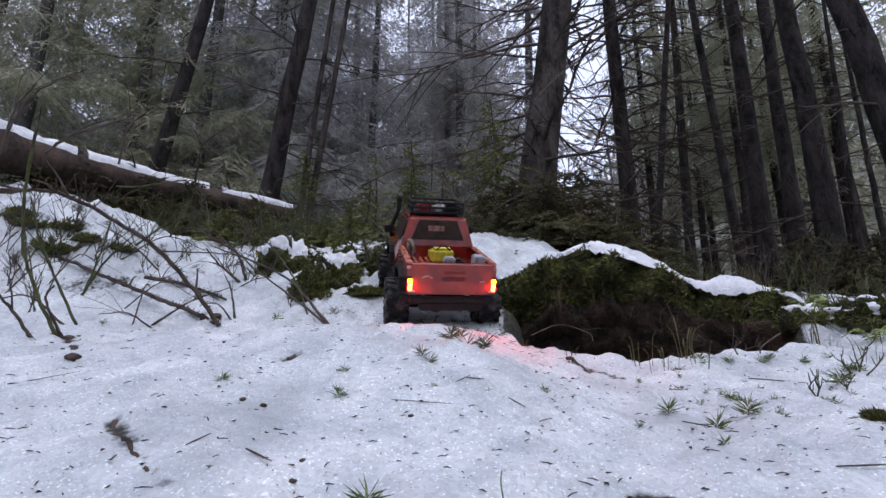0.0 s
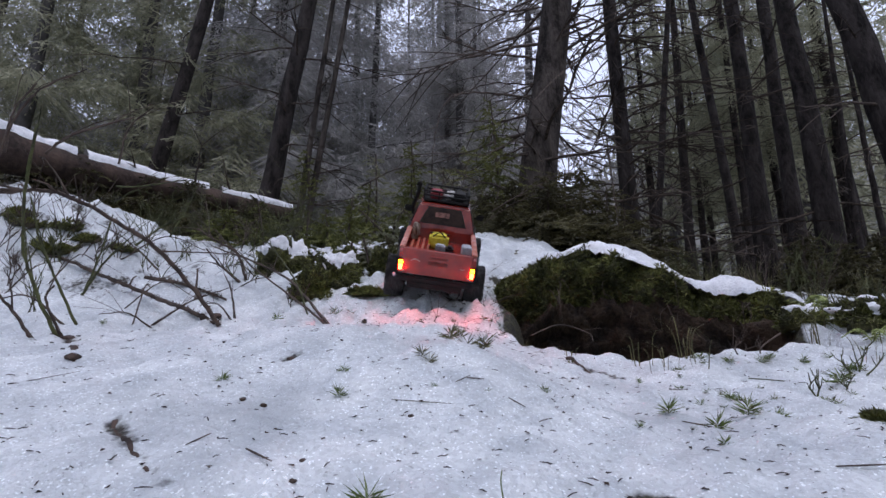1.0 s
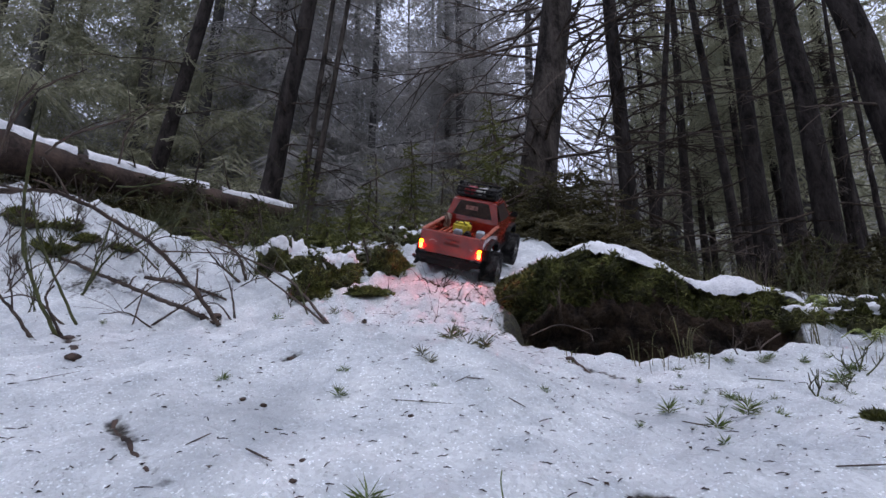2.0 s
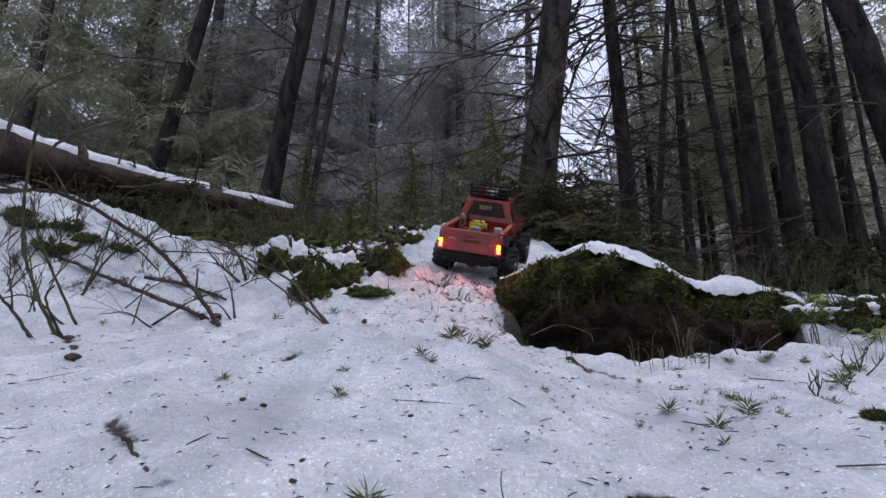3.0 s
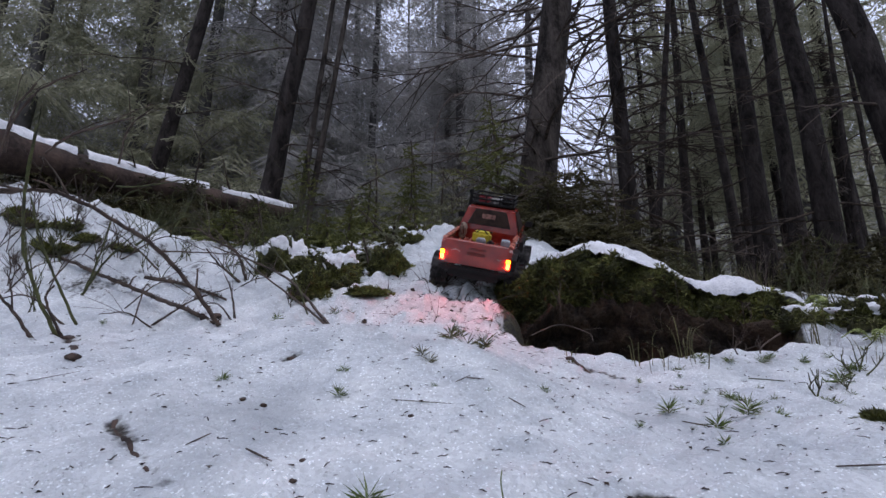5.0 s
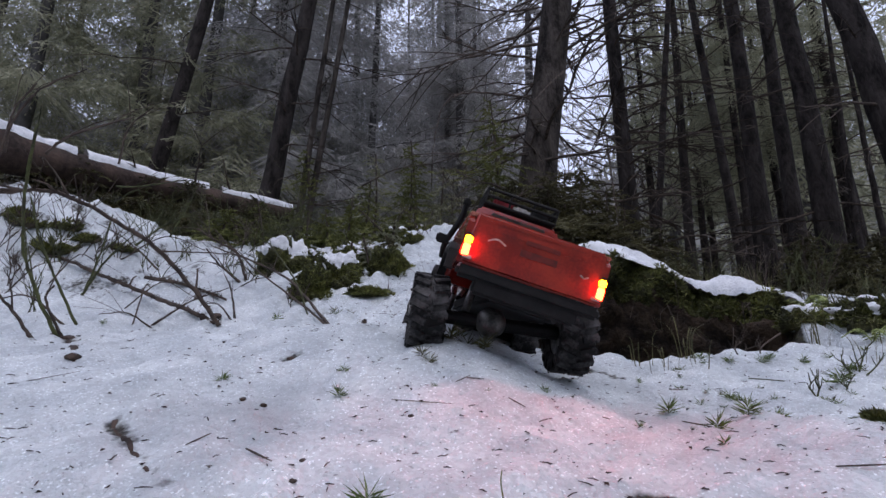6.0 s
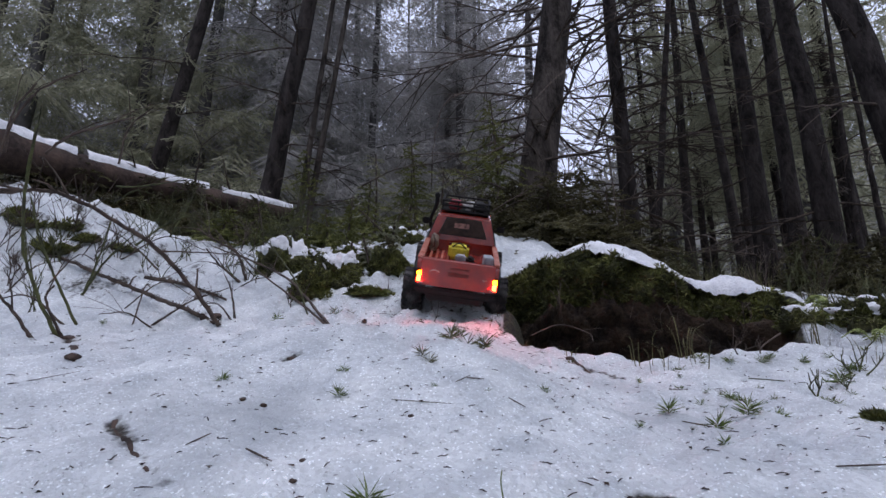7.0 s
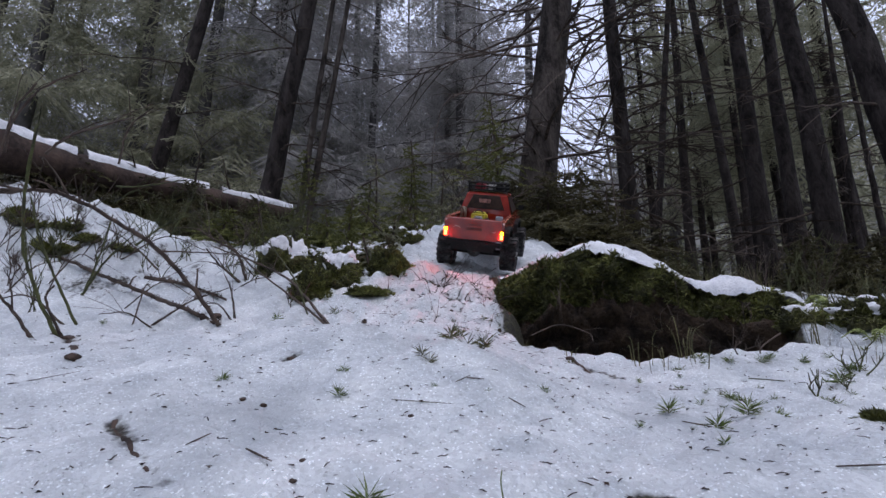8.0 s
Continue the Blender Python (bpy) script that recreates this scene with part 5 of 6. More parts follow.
DARK = "dark brown bare twig arching over the snow"
GREEN = "green-brown bare bilberry stem rising from the snow"
for k, (pts, r0, r1, mat, thorns, forks) in enumerate((
        (((-0.502, 1.190, 0.269), (-0.562, 1.170, 0.351), (-0.634, 1.130, 0.433), (-0.680, 1.080, 0.467), (-0.738, 1.020, 0.502), (-0.785, 0.980, 0.512), (-0.871, 0.950, 0.496)), 0.0052, 0.0035, "d", 240, 5),
        (((-0.515, 1.200, 0.273), (-0.598, 1.240, 0.312), (-0.740, 1.320, 0.362), (-0.908, 1.400, 0.424), (-1.102, 1.460, 0.496), (-1.298, 1.480, 0.508)), 0.0055, 0.004, "d", 320, 2),
        (((-0.828, 1.440, 0.436), (-0.706, 1.430, 0.410), (-0.564, 1.360, 0.358)), 0.0055, 0.003, "d", 120, 2),
        (((-0.714, 0.985, 0.224), (-0.756, 0.960, 0.318), (-0.777, 0.940, 0.394), (-0.780, 0.920, 0.520), (-0.764, 0.900, 0.615)), 0.0036, 0.002, "g", 6, 5),
        (((-0.707, 1.020, 0.252), (-0.754, 1.000, 0.348), (-0.780, 0.980, 0.416), (-0.805, 0.970, 0.494)), 0.0029, 0.0017, "g", 4, 4),
        (((-0.735, 0.960, 0.214), (-0.774, 0.950, 0.264), (-0.810, 0.940, 0.304)), 0.0034, 0.0024, "d", 6, 1),
        (((-0.714, 0.990, 0.231), (-0.736, 0.970, 0.293), (-0.727, 0.970, 0.320)), 0.003, 0.0016, "d", 2, 1),
        (((-0.830, 1.200, 0.341), (-0.778, 1.180, 0.414), (-0.722, 1.160, 0.462)), 0.003, 0.0016, "g", 4, 3),
        (((-0.839, 1.220, 0.355), (-0.820, 1.220, 0.437), (-0.790, 1.200, 0.537)), 0.003, 0.0016, "g", 2, 3),
        (((-0.218, 1.120, 0.235), (-0.332, 1.280, 0.346), (-0.410, 1.350, 0.414), (-0.507, 1.400, 0.465), (-0.650, 1.450, 0.525)), 0.0038, 0.002, "d", 10, 4),
        (((-0.237, 1.150, 0.252), (-0.320, 1.220, 0.316), (-0.467, 1.360, 0.419), (-0.537, 1.420, 0.467)), 0.003, 0.0018, "d", 6, 4),
        (((-0.320, 1.250, 0.300), (-0.369, 1.320, 0.389), (-0.448, 1.400, 0.483), (-0.499, 1.420, 0.532), (-0.552, 1.450, 0.509)), 0.0024, 0.0014, "g", 0, 2),
        (((-0.571, 1.500, 0.440), (-0.603, 1.500, 0.516), (-0.675, 1.500, 0.560), (-0.729, 1.500, 0.595)), 0.0045, 0.002, "d", 10, 6),
        (((-0.579, 1.480, 0.428), (-0.649, 1.500, 0.482), (-0.697, 1.500, 0.534)), 0.004, 0.002, "d", 10, 5),
        (((-0.625, 1.120, 0.425), (-0.563, 1.200, 0.443), (-0.515, 1.300, 0.462)), 0.002, 0.0012, "d", 2, 1),
        (((-0.777, 0.950, 0.578), (-0.716, 0.930, 0.609), (-0.616, 0.950, 0.657)), 0.0032, 0.0016, "d", 10, 2),
        (((-0.825, 0.900, 0.523), (-0.813, 0.900, 0.615), (-0.774, 0.900, 0.687), (-0.706, 0.920, 0.747)), 0.003, 0.0012, "d", 6, 3),
        (((-0.857, 0.950, 0.581), (-0.844, 0.930, 0.655), (-0.800, 0.920, 0.714)), 0.0026, 0.0012, "d", 4, 2),
        (((-0.731, 1.100, 0.624), (-0.722, 1.100, 0.711), (-0.672, 1.100, 0.766)), 0.0026, 0.0012, "d", 4, 3),
        (((-0.861, 1.300, 0.649), (-0.794, 1.300, 0.649), (-0.678, 1.300, 0.668)), 0.0026, 0.0012, "g", 4, 4),
        (((-0.785, 1.300, 0.487), (-0.720, 1.300, 0.540), (-0.633, 1.320, 0.593)), 0.003, 0.0012, "g", 4, 5),
        (((-0.809, 1.500, 0.568), (-0.770, 1.500, 0.657), (-0.745, 1.500, 0.729)), 0.003, 0.0012, "g", 4, 5),
        (((0.179, 1.080, 0.238), (0.246, 1.120, 0.264), (0.305, 1.120, 0.247), (0.310, 1.100, 0.227)), 0.0016, 0.001, "d", 0, 1),
        (((0.071, 1.300, 0.324), (0.091, 1.280, 0.310), (0.113, 1.260, 0.291)), 0.004, 0.0015, "d", 4, 2),
        (((0.508, 1.040, 0.184), (0.507, 0.950, 0.131), (0.529, 0.940, 0.122)), 0.0015, 0.001, "g", 0, 0),
        (((0.735, 1.020, 0.191), (0.737, 1.000, 0.167), (0.729, 0.980, 0.149)), 0.003, 0.002, "d", 0, 0),
        (((0.697, 1.100, 0.244), (0.621, 1.050, 0.206), (0.643, 1.020, 0.183)), 0.002, 0.001, "d", 0, 1),
        (((0.486, 1.020, 0.173), (0.546, 1.030, 0.178), (0.586, 1.000, 0.167)), 0.005, 0.003, "d", 0, 1),
        (((-0.363, 2.200, 1.009), (-0.213, 2.200, 1.090), (-0.063, 2.250, 1.140)), 0.004, 0.002, "d", 4, 5),
        (((0.223, 2.300, 0.924), (0.356, 2.300, 1.007), (0.557, 2.350, 1.127)), 0.004, 0.002, "d", 6, 5),
        (((0.170, 2.300, 0.856), (0.302, 2.300, 0.951), (0.395, 2.300, 0.993)), 0.003, 0.002, "d", 6, 4))):
    twig("twig" if mat == "d" else "bilberry_twig", DARK if mat == "d" else GREEN, pts, r0, r1, TWIG if mat == "d" else STEM, 100 + k, thorns, forks)


def bilberry(x, y, tall, stems, seed, material=None):
    rng = random.Random(seed)
    b = tagged(new("bilberry_bush"), "small bare bilberry bush with thin green stems", "shrub", "bilberry bushes")
    b.location = (x, y, ground_z(x, y) - 0.005)
    for _ in range(stems):
        v, f = [], []
        d = Vector((rng.uniform(-0.6, 0.6), rng.uniform(-0.4, 0.4), 1)).normalized()
        long = tall * rng.uniform(0.5, 1.1)
        p = Vector((rng.uniform(-0.03, 0.03), rng.uniform(-0.02, 0.02), 0))
        c = bend([p, p + d * long * 0.5 + Vector((rng.uniform(-0.01, 0.01), 0, 0)), p + d * long + Vector((rng.uniform(-0.03, 0.03), 0, 0))], 4)
        tube(v, f, c, [0.0015 - 0.0001 * k for k in range(9)], 5)
        for i in range(rng.randint(3, 7)):
            q = c[rng.randint(2, 7)]
            e = (d + Vector((rng.uniform(-1, 1), rng.uniform(-1, 1), rng.uniform(-0.3, 0.5)))) * long * rng.uniform(0.15, 0.35)
            tube(v, f, [q, q + e * 0.6, q + e + Vector((0, 0, 0.006))], [0.0011, 0.0009, 0.0005], 4)
        raw("stem", v, f, material or (STEM if seed % 2 else TWIG), b)


for (x, y), tall, n in (((-0.968, 1.248), 0.14, 4), ((-1.144, 1.384), 0.16, 5), ((-1.092, 1.436), 0.14, 6), ((-1.032, 1.492), 0.12, 5), ((-0.994, 1.557), 0.14, 5), ((-1.255, 1.455), 0.18, 5), ((-0.857, 1.517), 0.10, 4), ((-0.861, 1.711), 0.12, 5), ((-0.697, 1.695), 0.10, 6),
                        ((-0.564, 1.505), 0.10, 5), ((-0.554, 1.665), 0.08, 4), ((-0.990, 1.661), 0.16, 5), ((-1.144, 1.537), 0.18, 6), ((-1.248, 1.512), 0.2, 6), ((1.016, 2.258), 0.07, 3), ((1.411, 2.856), 0.09, 4), ((1.225, 2.856), 0.1, 4), ((0.676, 0.869), 0.05, 4),
                        ((0.568, 0.791), 0.035, 3), ((0.972, 1.184), 0.12, 6), ((0.853, 1.240), 0.06, 4), ((0.578, 1.023), 0.04, 3), ((-0.379, 1.333), 0.05, 3)):
    bilberry(x, y, tall, n, int(abs(x * 877)) + int(y * 131))
rng = random.Random(5)
for k in range(12):
    x, y = rng.uniform(-2.0, 0.2), rng.uniform(1.9, 2.5)
    bilberry(x, y, rng.uniform(0.15, 0.38), 5, 400 + k, TWIG if k % 2 else STEM)
for k in range(14):
    x, y = rng.uniform(0.9, 2.2), rng.uniform(1.3, 2.4)
    bilberry(x, y, rng.uniform(0.12, 0.3), 5, 500 + k, TWIG if k % 2 else STEM)


for k in range(24):
    x, y = rng.uniform(-1.6, -0.5), rng.uniform(1.95, 2.35)
    bilberry(x, y, rng.uniform(0.1, 0.24), 6, 601 + 2 * k, STEM)
for k in range(22):
    x, y = rng.uniform(-1.7, 0.1), rng.uniform(1.95, 2.4)
    w, long = rng.uniform(-0.3, 3.4), rng.uniform(0.2, 0.5)
    a = Vector((x, y, ground_z(x, y) - 0.004))
    c = a + Vector((math.cos(w), math.sin(w) * 0.3, 0)) * long
    c.z = ground_z(c.x, c.y) + rng.uniform(0.02, 0.2)
    b = a.lerp(c, 0.5) + Vector((0, 0, rng.uniform(0.02, 0.12)))
    twig("twig", "thin bare stick tangled in the brush", (a, b, c), rng.uniform(0.002, 0.004), 0.001, STEM if k % 3 else TWIG, 800 + k, 6, 5)
for k in range(26):
    x, y = rng.gauss(0.03, 0.1), rng.gauss(1.33, 0.1)
    w, long = rng.uniform(0, 3.14), rng.uniform(0.008, 0.028)
    a = Vector((x, y, ground_z(x, y) + 0.001))
    c = a + Vector((math.cos(w), math.sin(w), 0)) * long
    c.z = ground_z(c.x, c.y) + rng.uniform(0.001, 0.012)
    twig("twig", "short dark stick in the churned snow", (a, a.lerp(c, 0.5) + Vector((0, 0, 0.002)), c), rng.uniform(0.001, 0.0022), 0.0006, TWIG, 850 + k, 0, rng.randint(0, 2))


for k in range(24):
    x, y = rng.gauss(-0.012, 0.028), rng.gauss(1.415, 0.03)
    w, long = rng.uniform(0, 3.14), rng.uniform(0.01, 0.03)
    a = Vector((x, y, ground_z(x, y) + 0.0005))
    c = a + Vector((math.cos(w), math.sin(w), 0)) * long
    c.z = ground_z(c.x, c.y) + rng.uniform(0.001, 0.01)
    twig("twig", "dark stick dug up by the wheels", (a, a.lerp(c, 0.5) + Vector((0, 0, 0.003)), c), rng.uniform(0.0012, 0.0024), 0.0007, TWIG, 900 + k, 3, rng.randint(0, 1))


# ---- litter on the snow ----
def crumb(v, f, p, size, rng):
    i = len(v)
    for _ in range(5):
        v.append(tuple(p + Vector((rng.uniform(-1, 1), rng.uniform(-1, 1), rng.uniform(-0.3, 0.6))) * size))
    f += [(i, i + 1, i + 2), (i, i + 2, i + 3), (i, i + 3, i + 1), (i + 4, i + 2, i + 1), (i + 4, i + 3, i + 2), (i + 4, i + 1, i + 3)]


def build_litter():
    rng = random.Random(77)
    v, f = [], []
    for k in range(3600):
        if k < 1700:
            y = rng.uniform(0.36, 1.1)
            x = rng.uniform(-0.95, 0.95) * y
        elif k < 2900:
            x, y = rng.gauss(0.03, 0.17), rng.gauss(1.3, 0.2)
        else:
            y = rng.uniform(0.8, 2.0)
            x = rng.uniform(-0.95, 0.95) * y
        if y < 0.3 or (0.2 < x < 0.8 and 1.0 < y < 1.5):
            continue
        p = Vector((x, y, ground_z(x, y) + 0.0008))
        if rng.random() < (0.55 if 1700 <= k < 2900 else 0.82):
            crumb(v, f, p, rng.choice((0.0008, 0.0011, 0.0014, 0.0019, 0.003)) * (0.75 + 0.45 * y) * (0.8 if 1700 <= k < 2900 else 1), rng)
        else:
            w = rng.uniform(0, math.pi)
            l2 = rng.uniform(0.002, 0.007) * (1.6 if 1700 <= k < 2900 else 1)
            d = Vector((math.cos(w), math.sin(w), rng.uniform(-0.1, 0.25))) * l2
            tube(v, f, [p - d, p + Vector((0, 0, 0.0006)), p + d], [0.0004, 0.0006, 0.0003], 3)
    tagged(raw("forest_litter", v, f, CRUMB), "dark needles, bark crumbs and bits of twig on the snow", "litter", kind="stuff")


build_litter()
for k, ((x, y), long, w, r) in enumerate((((-0.203, 0.465), 0.012, 1.1, 0.0012), ((-0.142, 0.433), 0.022, -0.8, 0.0016), ((-0.022, 0.546), 0.035, -0.5, 0.0008), ((0.035, 0.585), 0.010, 0.3, 0.0011), ((0.076, 0.564), 0.010, -0.7, 0.0012),
                                           ((0.530, 0.864), 0.040, -0.25, 0.0016), ((0.274, 0.597), 0.018, -1.0, 0.0013), ((0.304, 0.544), 0.018, -1.2, 0.0011), ((0.323, 0.433), 0.024, 0.1, 0.0013), ((-0.496, 0.668), 0.04, 0.7, 0.0008), ((0.022, 0.584), 0.009, 0.4, 0.001),
                                           ((-0.600, 1.098), 0.01, -0.4, 0.001), ((0.347, 0.808), 0.014, 0.2, 0.001))):
    d = Vector((math.cos(w), math.sin(w), 0)) * long
    p, q = Vector((x, y, 0)) - d, Vector((x, y, 0)) + d
    p.z, q.z = ground_z(p.x, p.y) + r, ground_z(q.x, q.y) + r
    lift = max(0.0, ground_z(x, y) - (p.z + q.z) / 2 + r)
    c = [p.lerp(q, s) + Vector((0, 0, lift)) for s in (0, 0.33, 0.66, 1)]
    a, b = [], []
    tube(a, b, c, [r * 0.45, r * 0.6, r * 0.55, r * 0.25], 6)
    tagged(raw("fallen_twig", a, b, STEM if k in (5, 2) else TWIG), "short broken twig lying on the snow", "twig", "broken twigs")
for k, ((x, y), s) in enumerate((((-0.208, 0.570), 0.0035), ((-0.187, 0.573), 0.004), ((-0.471, 0.990), 0.006), ((-0.197, 0.697), 0.006), ((-0.108, 0.436), 0.003), ((-0.107, 0.405), 0.003), ((-0.030, 0.521), 0.003), ((-0.521, 1.214), 0.012), ((-0.698, 0.995), 0.014), ((-0.527, 0.765), 0.010), ((-0.746, 1.028), 0.012))):
    rng = random.Random(900 + k)
    bm = bmesh.new()
    bmesh.ops.create_icosphere(bm, subdivisions=2, radius=s)
    for q in bm.verts:
        q.co *= 1 + 0.5 * noise.noise(q.co * (2.2 / s) + Vector((k, 0, 0)))
        q.co.z *= 0.6
    ob = part("bark_piece", bm, CRUMB, None, "dark piece of bark half sunk in the snow")
    ob.location = (x, y, ground_z(x, y) + s * 0.1)
    tagged(ob, "", "bark", "bark pieces")


# ---- clods of snow thrown up by the wheels ----
def build_clods():
    rng = random.Random(55)
    out = []
    for k in range(26):
        bm = bmesh.new()
        r = rng.uniform(0.0022, 0.006)
        bmesh.ops.create_icosphere(bm, subdivisions=2, radius=r)
        for q in bm.verts:
            q.co *= 1 + 0.5 * noise.noise(q.co * (1.6 / r) + Vector((k * 3.1, 0, 0)))
        ob = part("snow_clod", bm, SNOW if k % 4 else CRUMB, None, "clod of snow thrown up by a spinning wheel" if k % 4 else "lump of peat thrown up by a spinning wheel")
        tagged(ob, "", "snow clod", "thrown clods")
        ob.location = (0.05, 1.2, 0)
        out.append((ob, r, rng.choice((-0.09, 0.1)) + rng.uniform(-0.02, 0.02), rng.choice((rng.uniform(0.4, 4.3), rng.uniform(7.0, 7.5), rng.uniform(0.6, 4.3))), rng.uniform(0.10, 0.34), rng.uniform(-0.1, 0.1), rng.uniform(0.04, 0.13)))
    return out


CLODS = build_clods()


# ---- a root and bark chips thawing out of the snow ----
def sunk(name, label, ends, r, material, seed):
    rng = random.Random(seed)
    pts = []
    for i in range(len(ends) - 1):
        for k in range(7):
            q = Vector(ends[i]).lerp(Vector(ends[i + 1]), k / 7)
            q += Vector((rng.uniform(-1, 1), rng.uniform(-1, 1))) * r * 0.25
            pts.append((q.x, q.y, ground_z(q.x, q.y) - r * rng.uniform(0.1, 0.75)))
    v, f = [], []
    tube(v, f, pts, [r * rng.uniform(0.6, 1.15) * (1 - 0.5 * i / len(pts)) for i in range(len(pts))], 9, 0.25, rng)
    tagged(raw(name, v, f, material, smooth=True), label, "root", "thawed roots")


sunk("root", "dirty brown root thawing out of the snow", ((-0.311, 0.525), (-0.268, 0.473), (-0.232, 0.436), (-0.193, 0.397)), 0.0034, LOG_BARK, 2)
sunk("root", "dirty brown root thawing out of the snow", ((0.139, 0.407), (0.157, 0.397), (0.179, 0.391)), 0.005, LOG_BARK, 4)
sunk("root", "dark root end at the foot of bare stems", ((-0.734, 1.039), (-0.607, 0.874), (-0.507, 0.740)), 0.008, LOG_BARK, 5)
sunk("root", "dark root edging the hollow", ((0.228, 0.982), (0.249, 0.914), (0.295, 0.882)), 0.006, LOG_BARK, 6)
rng = random.Random(64)
for k in range(90):
    y = rng.uniform(0.68, 1.15)
    x = rng.uniform(0.42, 0.86) * y
    if not (0.2 < x < 0.8 and y > 1.0):
        sprig(x, y, rng.uniform(0.006, 0.015), 3000 + k, GRASS if k % 3 == 0 else None, 26)
for k in range(30):
    x, y = rng.gauss(0.0, 0.2), rng.uniform(1.05, 1.5)
    if x < 0.17:
        sprig(x, y, rng.uniform(0.008, 0.018), 4000 + k, NEEDLES_BROWN if k % 2 else GRASS, 22, "brown dead moss sprig in churned snow")


for k in range(16):
    x, y = rng.uniform(0.66, 0.95), rng.uniform(1.0, 1.3)
    grass_clump(x, y, rng.uniform(0.04, 0.1), 8, 5000 + k, "grass_tuft", "yellow-green winter grass tuft beside the hollow", None, 0.015)


for k in range(30):
    y = rng.uniform(1.04, 1.42)
    x = 0.135 + 0.02 * math.sin(27 * y + 5) + rng.uniform(-0.03, 0.012)
    sprig(x, y, rng.uniform(0.008, 0.018), 6000 + k, NEEDLES_BROWN if k % 2 else GRASS, 24, "brown dead moss sprig at the lip of the hollow")


# ---- loose dead twigs among the bare stems ----
rng = random.Random(88)
for k in range(16):
    x, y = rng.uniform(-1.15, -0.42), rng.uniform(1.12, 1.6)
    w, long = rng.uniform(-0.5, 3.6), rng.uniform(0.1, 0.26)
    d = Vector((math.cos(w), math.sin(w) * 0.5, 0)) * long
    a = Vector((x, y, ground_z(x, y) - 0.004))
    c = a + d
    c.z = ground_z(c.x, c.y) + rng.uniform(0.0, 0.09)
    b = a.lerp(c, 0.5) + Vector((0, 0, rng.uniform(0.01, 0.06)))
    twig("twig", "thin dark dead twig caught among bare stems", (a, b, c), rng.uniform(0.0016, 0.0032), 0.0008, TWIG, 700 + k, 14, 3)


# ---- motion ----
# seconds, place of the rear axle on the ground, pitch, roll, yaw in degrees
DRIVE = (
    (0.0, -0.008, 1.193, 0.270, 25.2, -1.3, 10.5), (0.5, -0.016, 1.291, 0.315, 28.7, 1.4, 6.9), (1.0, -0.030, 1.372, 0.359, 31.0, 9.3, -2.1),
    (1.2, -0.029, 1.474, 0.403, 29.3, 11.3, -14.5), (1.5, 0.001, 1.541, 0.436, 28.2, 20.5, -21.8), (1.7, 0.015, 1.555, 0.445, 27.8, 19.5, -21.5),
    (2.8, 0.095, 1.597, 0.465, 25.3, 12.9, -17.6), (4.0, 0.096, 1.585, 0.461, 25.8, 14.3, -19.5), (4.7, 0.096, 1.583, 0.460, 26.0, 14.5, -19.5),
    (5.25, 0.075, 1.22, 0.285, 20.0, 11.5, -4.0), (5.8, 0.053, 0.809, 0.191, 7.2, 12.2, 6.0), (6.0, 0.060, 0.739, 0.167, 7.0, 17.5, 4.8),
    (6.2, 0.055, 0.771, 0.175, 7.5, 16.0, 6.0), (6.5, 0.042, 0.911, 0.208, 8.9, 11.2, 4.8), (6.8, 0.029, 1.125, 0.249, 22.8, 10.6, 1.0),
    (7.0, 0.021, 1.309, 0.311, 28.0, 9.0, -3.7), (7.2, 0.045, 1.450, 0.376, 27.7, 11.8, -4.9), (7.5, 0.064, 1.580, 0.464, 26.7, 10.4, -8.8),
    (7.8, 0.100, 1.635, 0.510, 24.5, 10.0, -12.1), (8.0, 0.108, 1.660, 0.514, 23.0, 9.8, -14.3))


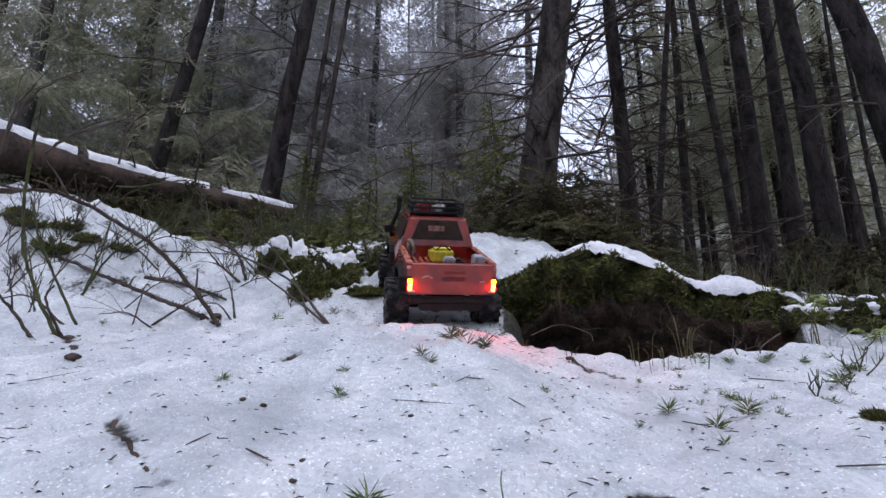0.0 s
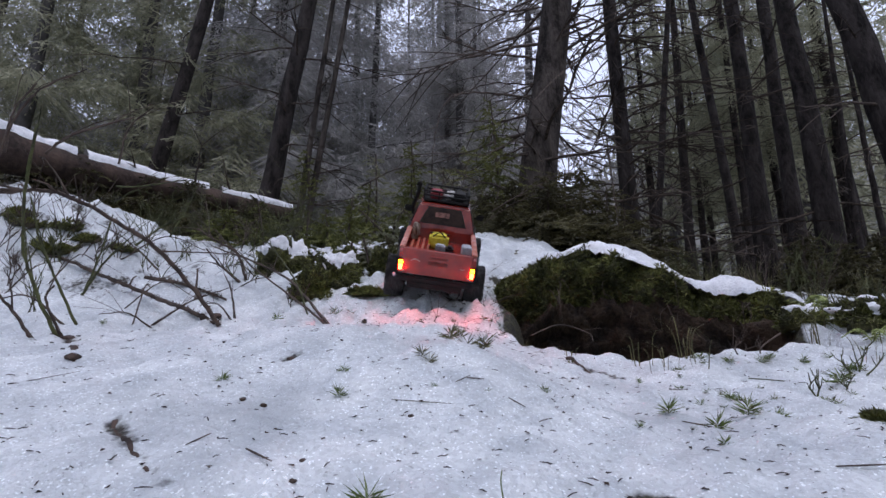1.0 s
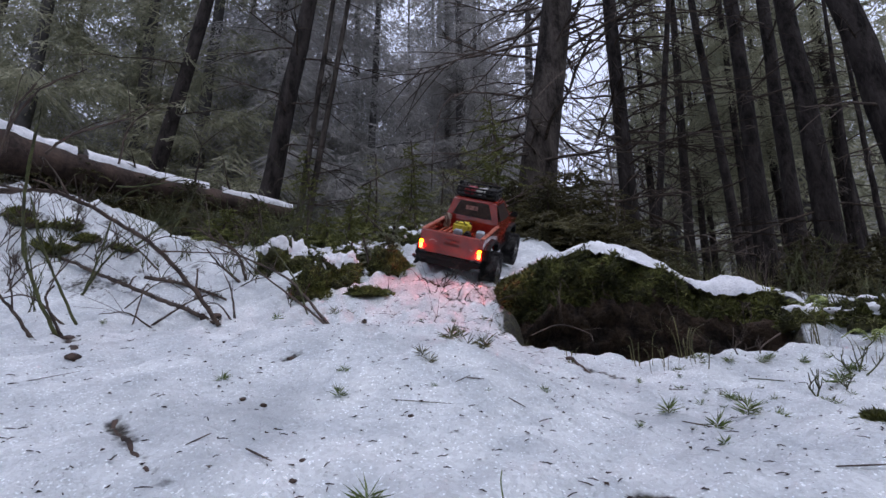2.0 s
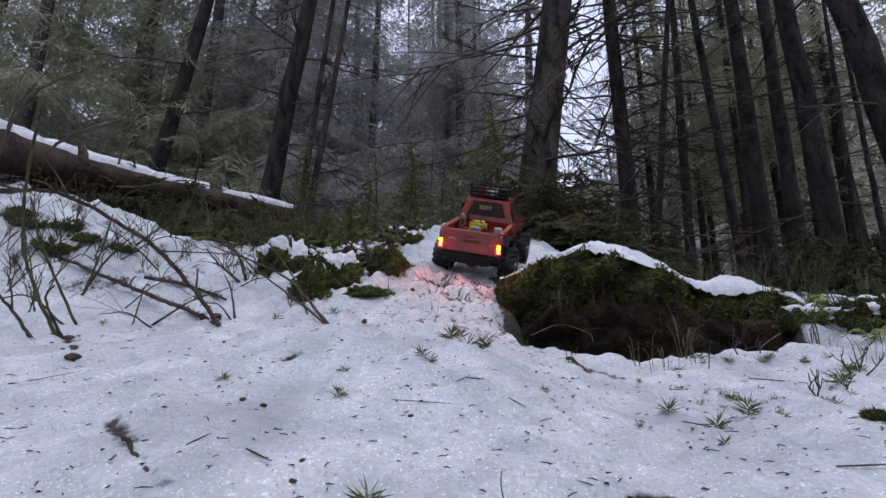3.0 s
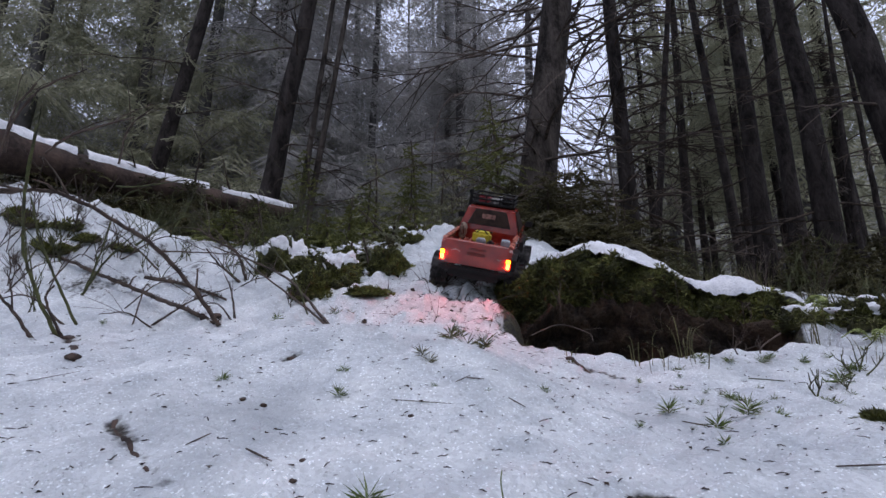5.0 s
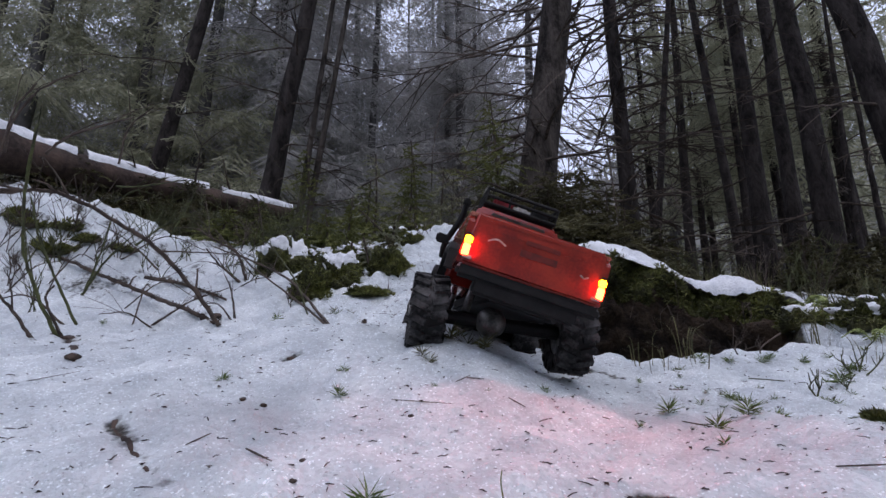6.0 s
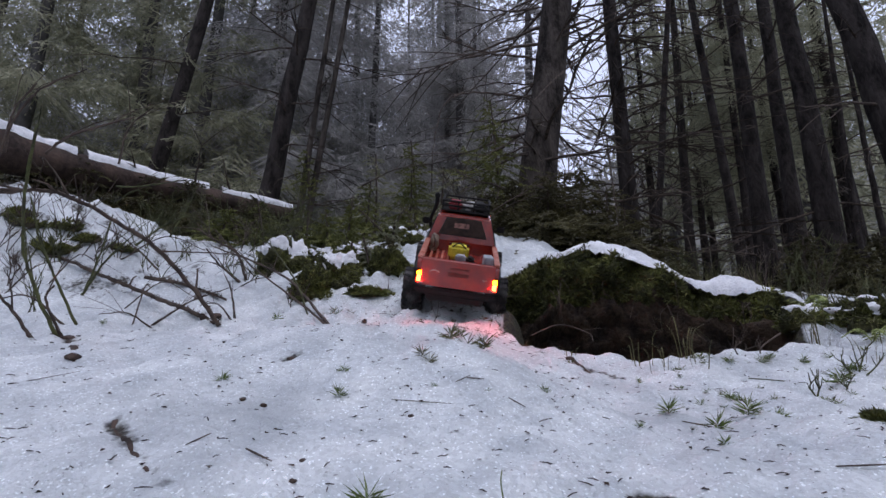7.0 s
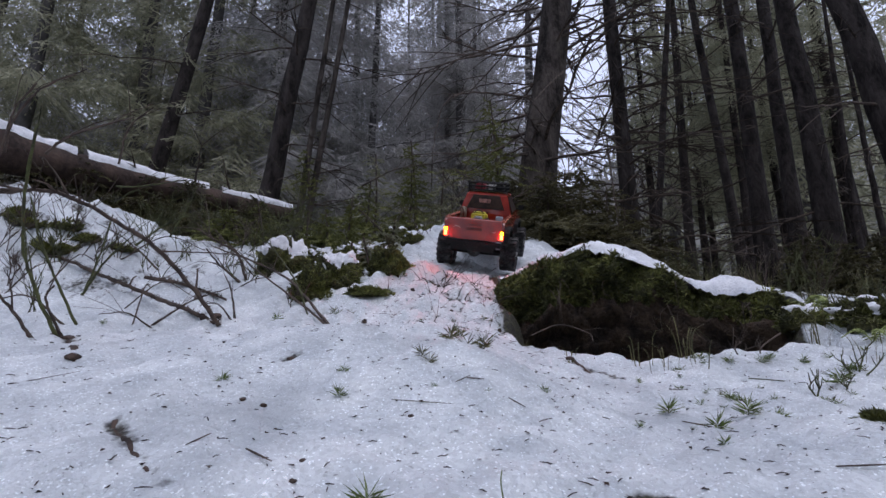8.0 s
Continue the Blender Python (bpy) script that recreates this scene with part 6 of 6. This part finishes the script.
# seconds, tilt of the rear axle against the body in degrees
TILT = ((0, 0), (5.25, -2), (5.8, -5), (6.0, -9.5), (6.2, -8.2), (6.5, -7), (6.8, -4), (7.1, 0), (8, 0))


def stance(x, y, z, pitch, roll, yaw):
    """Yaw about the upright, then pitch nose up, then roll."""
    return Matrix.Translation((x, y, z)) @ Matrix.Rotation(radians(yaw), 4, "Z") @ Matrix.Rotation(radians(pitch), 4, "X") @ Matrix.Rotation(radians(roll), 4, "Y")


def axle_tilt(t):
    a = radians(float(np.interp(t, [r[0] for r in TILT], [r[1] for r in TILT])))
    return Matrix.Translation((0, 0, 0.055)) @ Matrix.Rotation(a, 4, "Y") @ Matrix.Translation((0, 0, -0.055))


def motions():
    walk(TRUCK, [(r[0], stance(*r[1:])) for r in DRIVE])
    # wheels roll with the way driven, and slip while the truck digs in
    ts = [r[0] for r in DRIVE]
    for w in WHEELS:
        rows, turn, last = [], 0.0, None
        for k in range(161):
            t = k * 0.05
            y = float(np.interp(t, ts, [r[2] for r in DRIVE]))
            if last is not None:
                turn -= (y - last) * 1.08 / 0.054 + (0.4 if 0.6 < t < 4.6 or t > 7.1 else 0.0)
            last = y
            hang = axle_tilt(t) if w.location.y < 0.1 else Matrix()
            rows.append((t, hang @ Matrix.Translation(w.location) @ Matrix.Rotation(turn, 4, "X")))
        walk(w, rows)
    walk(REAR_AXLE, [(r[0], axle_tilt(r[0])) for r in TILT])
    # clods fly back from the rear wheels and come to rest on the snow
    for ob, r, side, t0, back, drift, up in CLODS:
        x = float(np.interp(t0, ts, [d[1] for d in DRIVE])) + side
        y = float(np.interp(t0, ts, [d[2] for d in DRIVE])) - 0.03
        x1, y1 = x + drift, y - back
        z0, z1 = ground_z(x, y) - r, ground_z(x1, y1) + r * 0.4
        rows = [(0, Matrix.Translation((x, y, z0)))]
        for i in range(7):
            s = i / 6
            spot = (x + drift * s, y - back * s, z0 + (z1 - z0) * s + 4 * up * s * (1 - s))
            rows.append((t0 + 0.06 * i, Matrix.Translation(spot) @ Matrix.Rotation(1.2 * i, 4, "X")))
        rows.append((8, rows[-1][1]))
        walk(ob, rows)


motions()
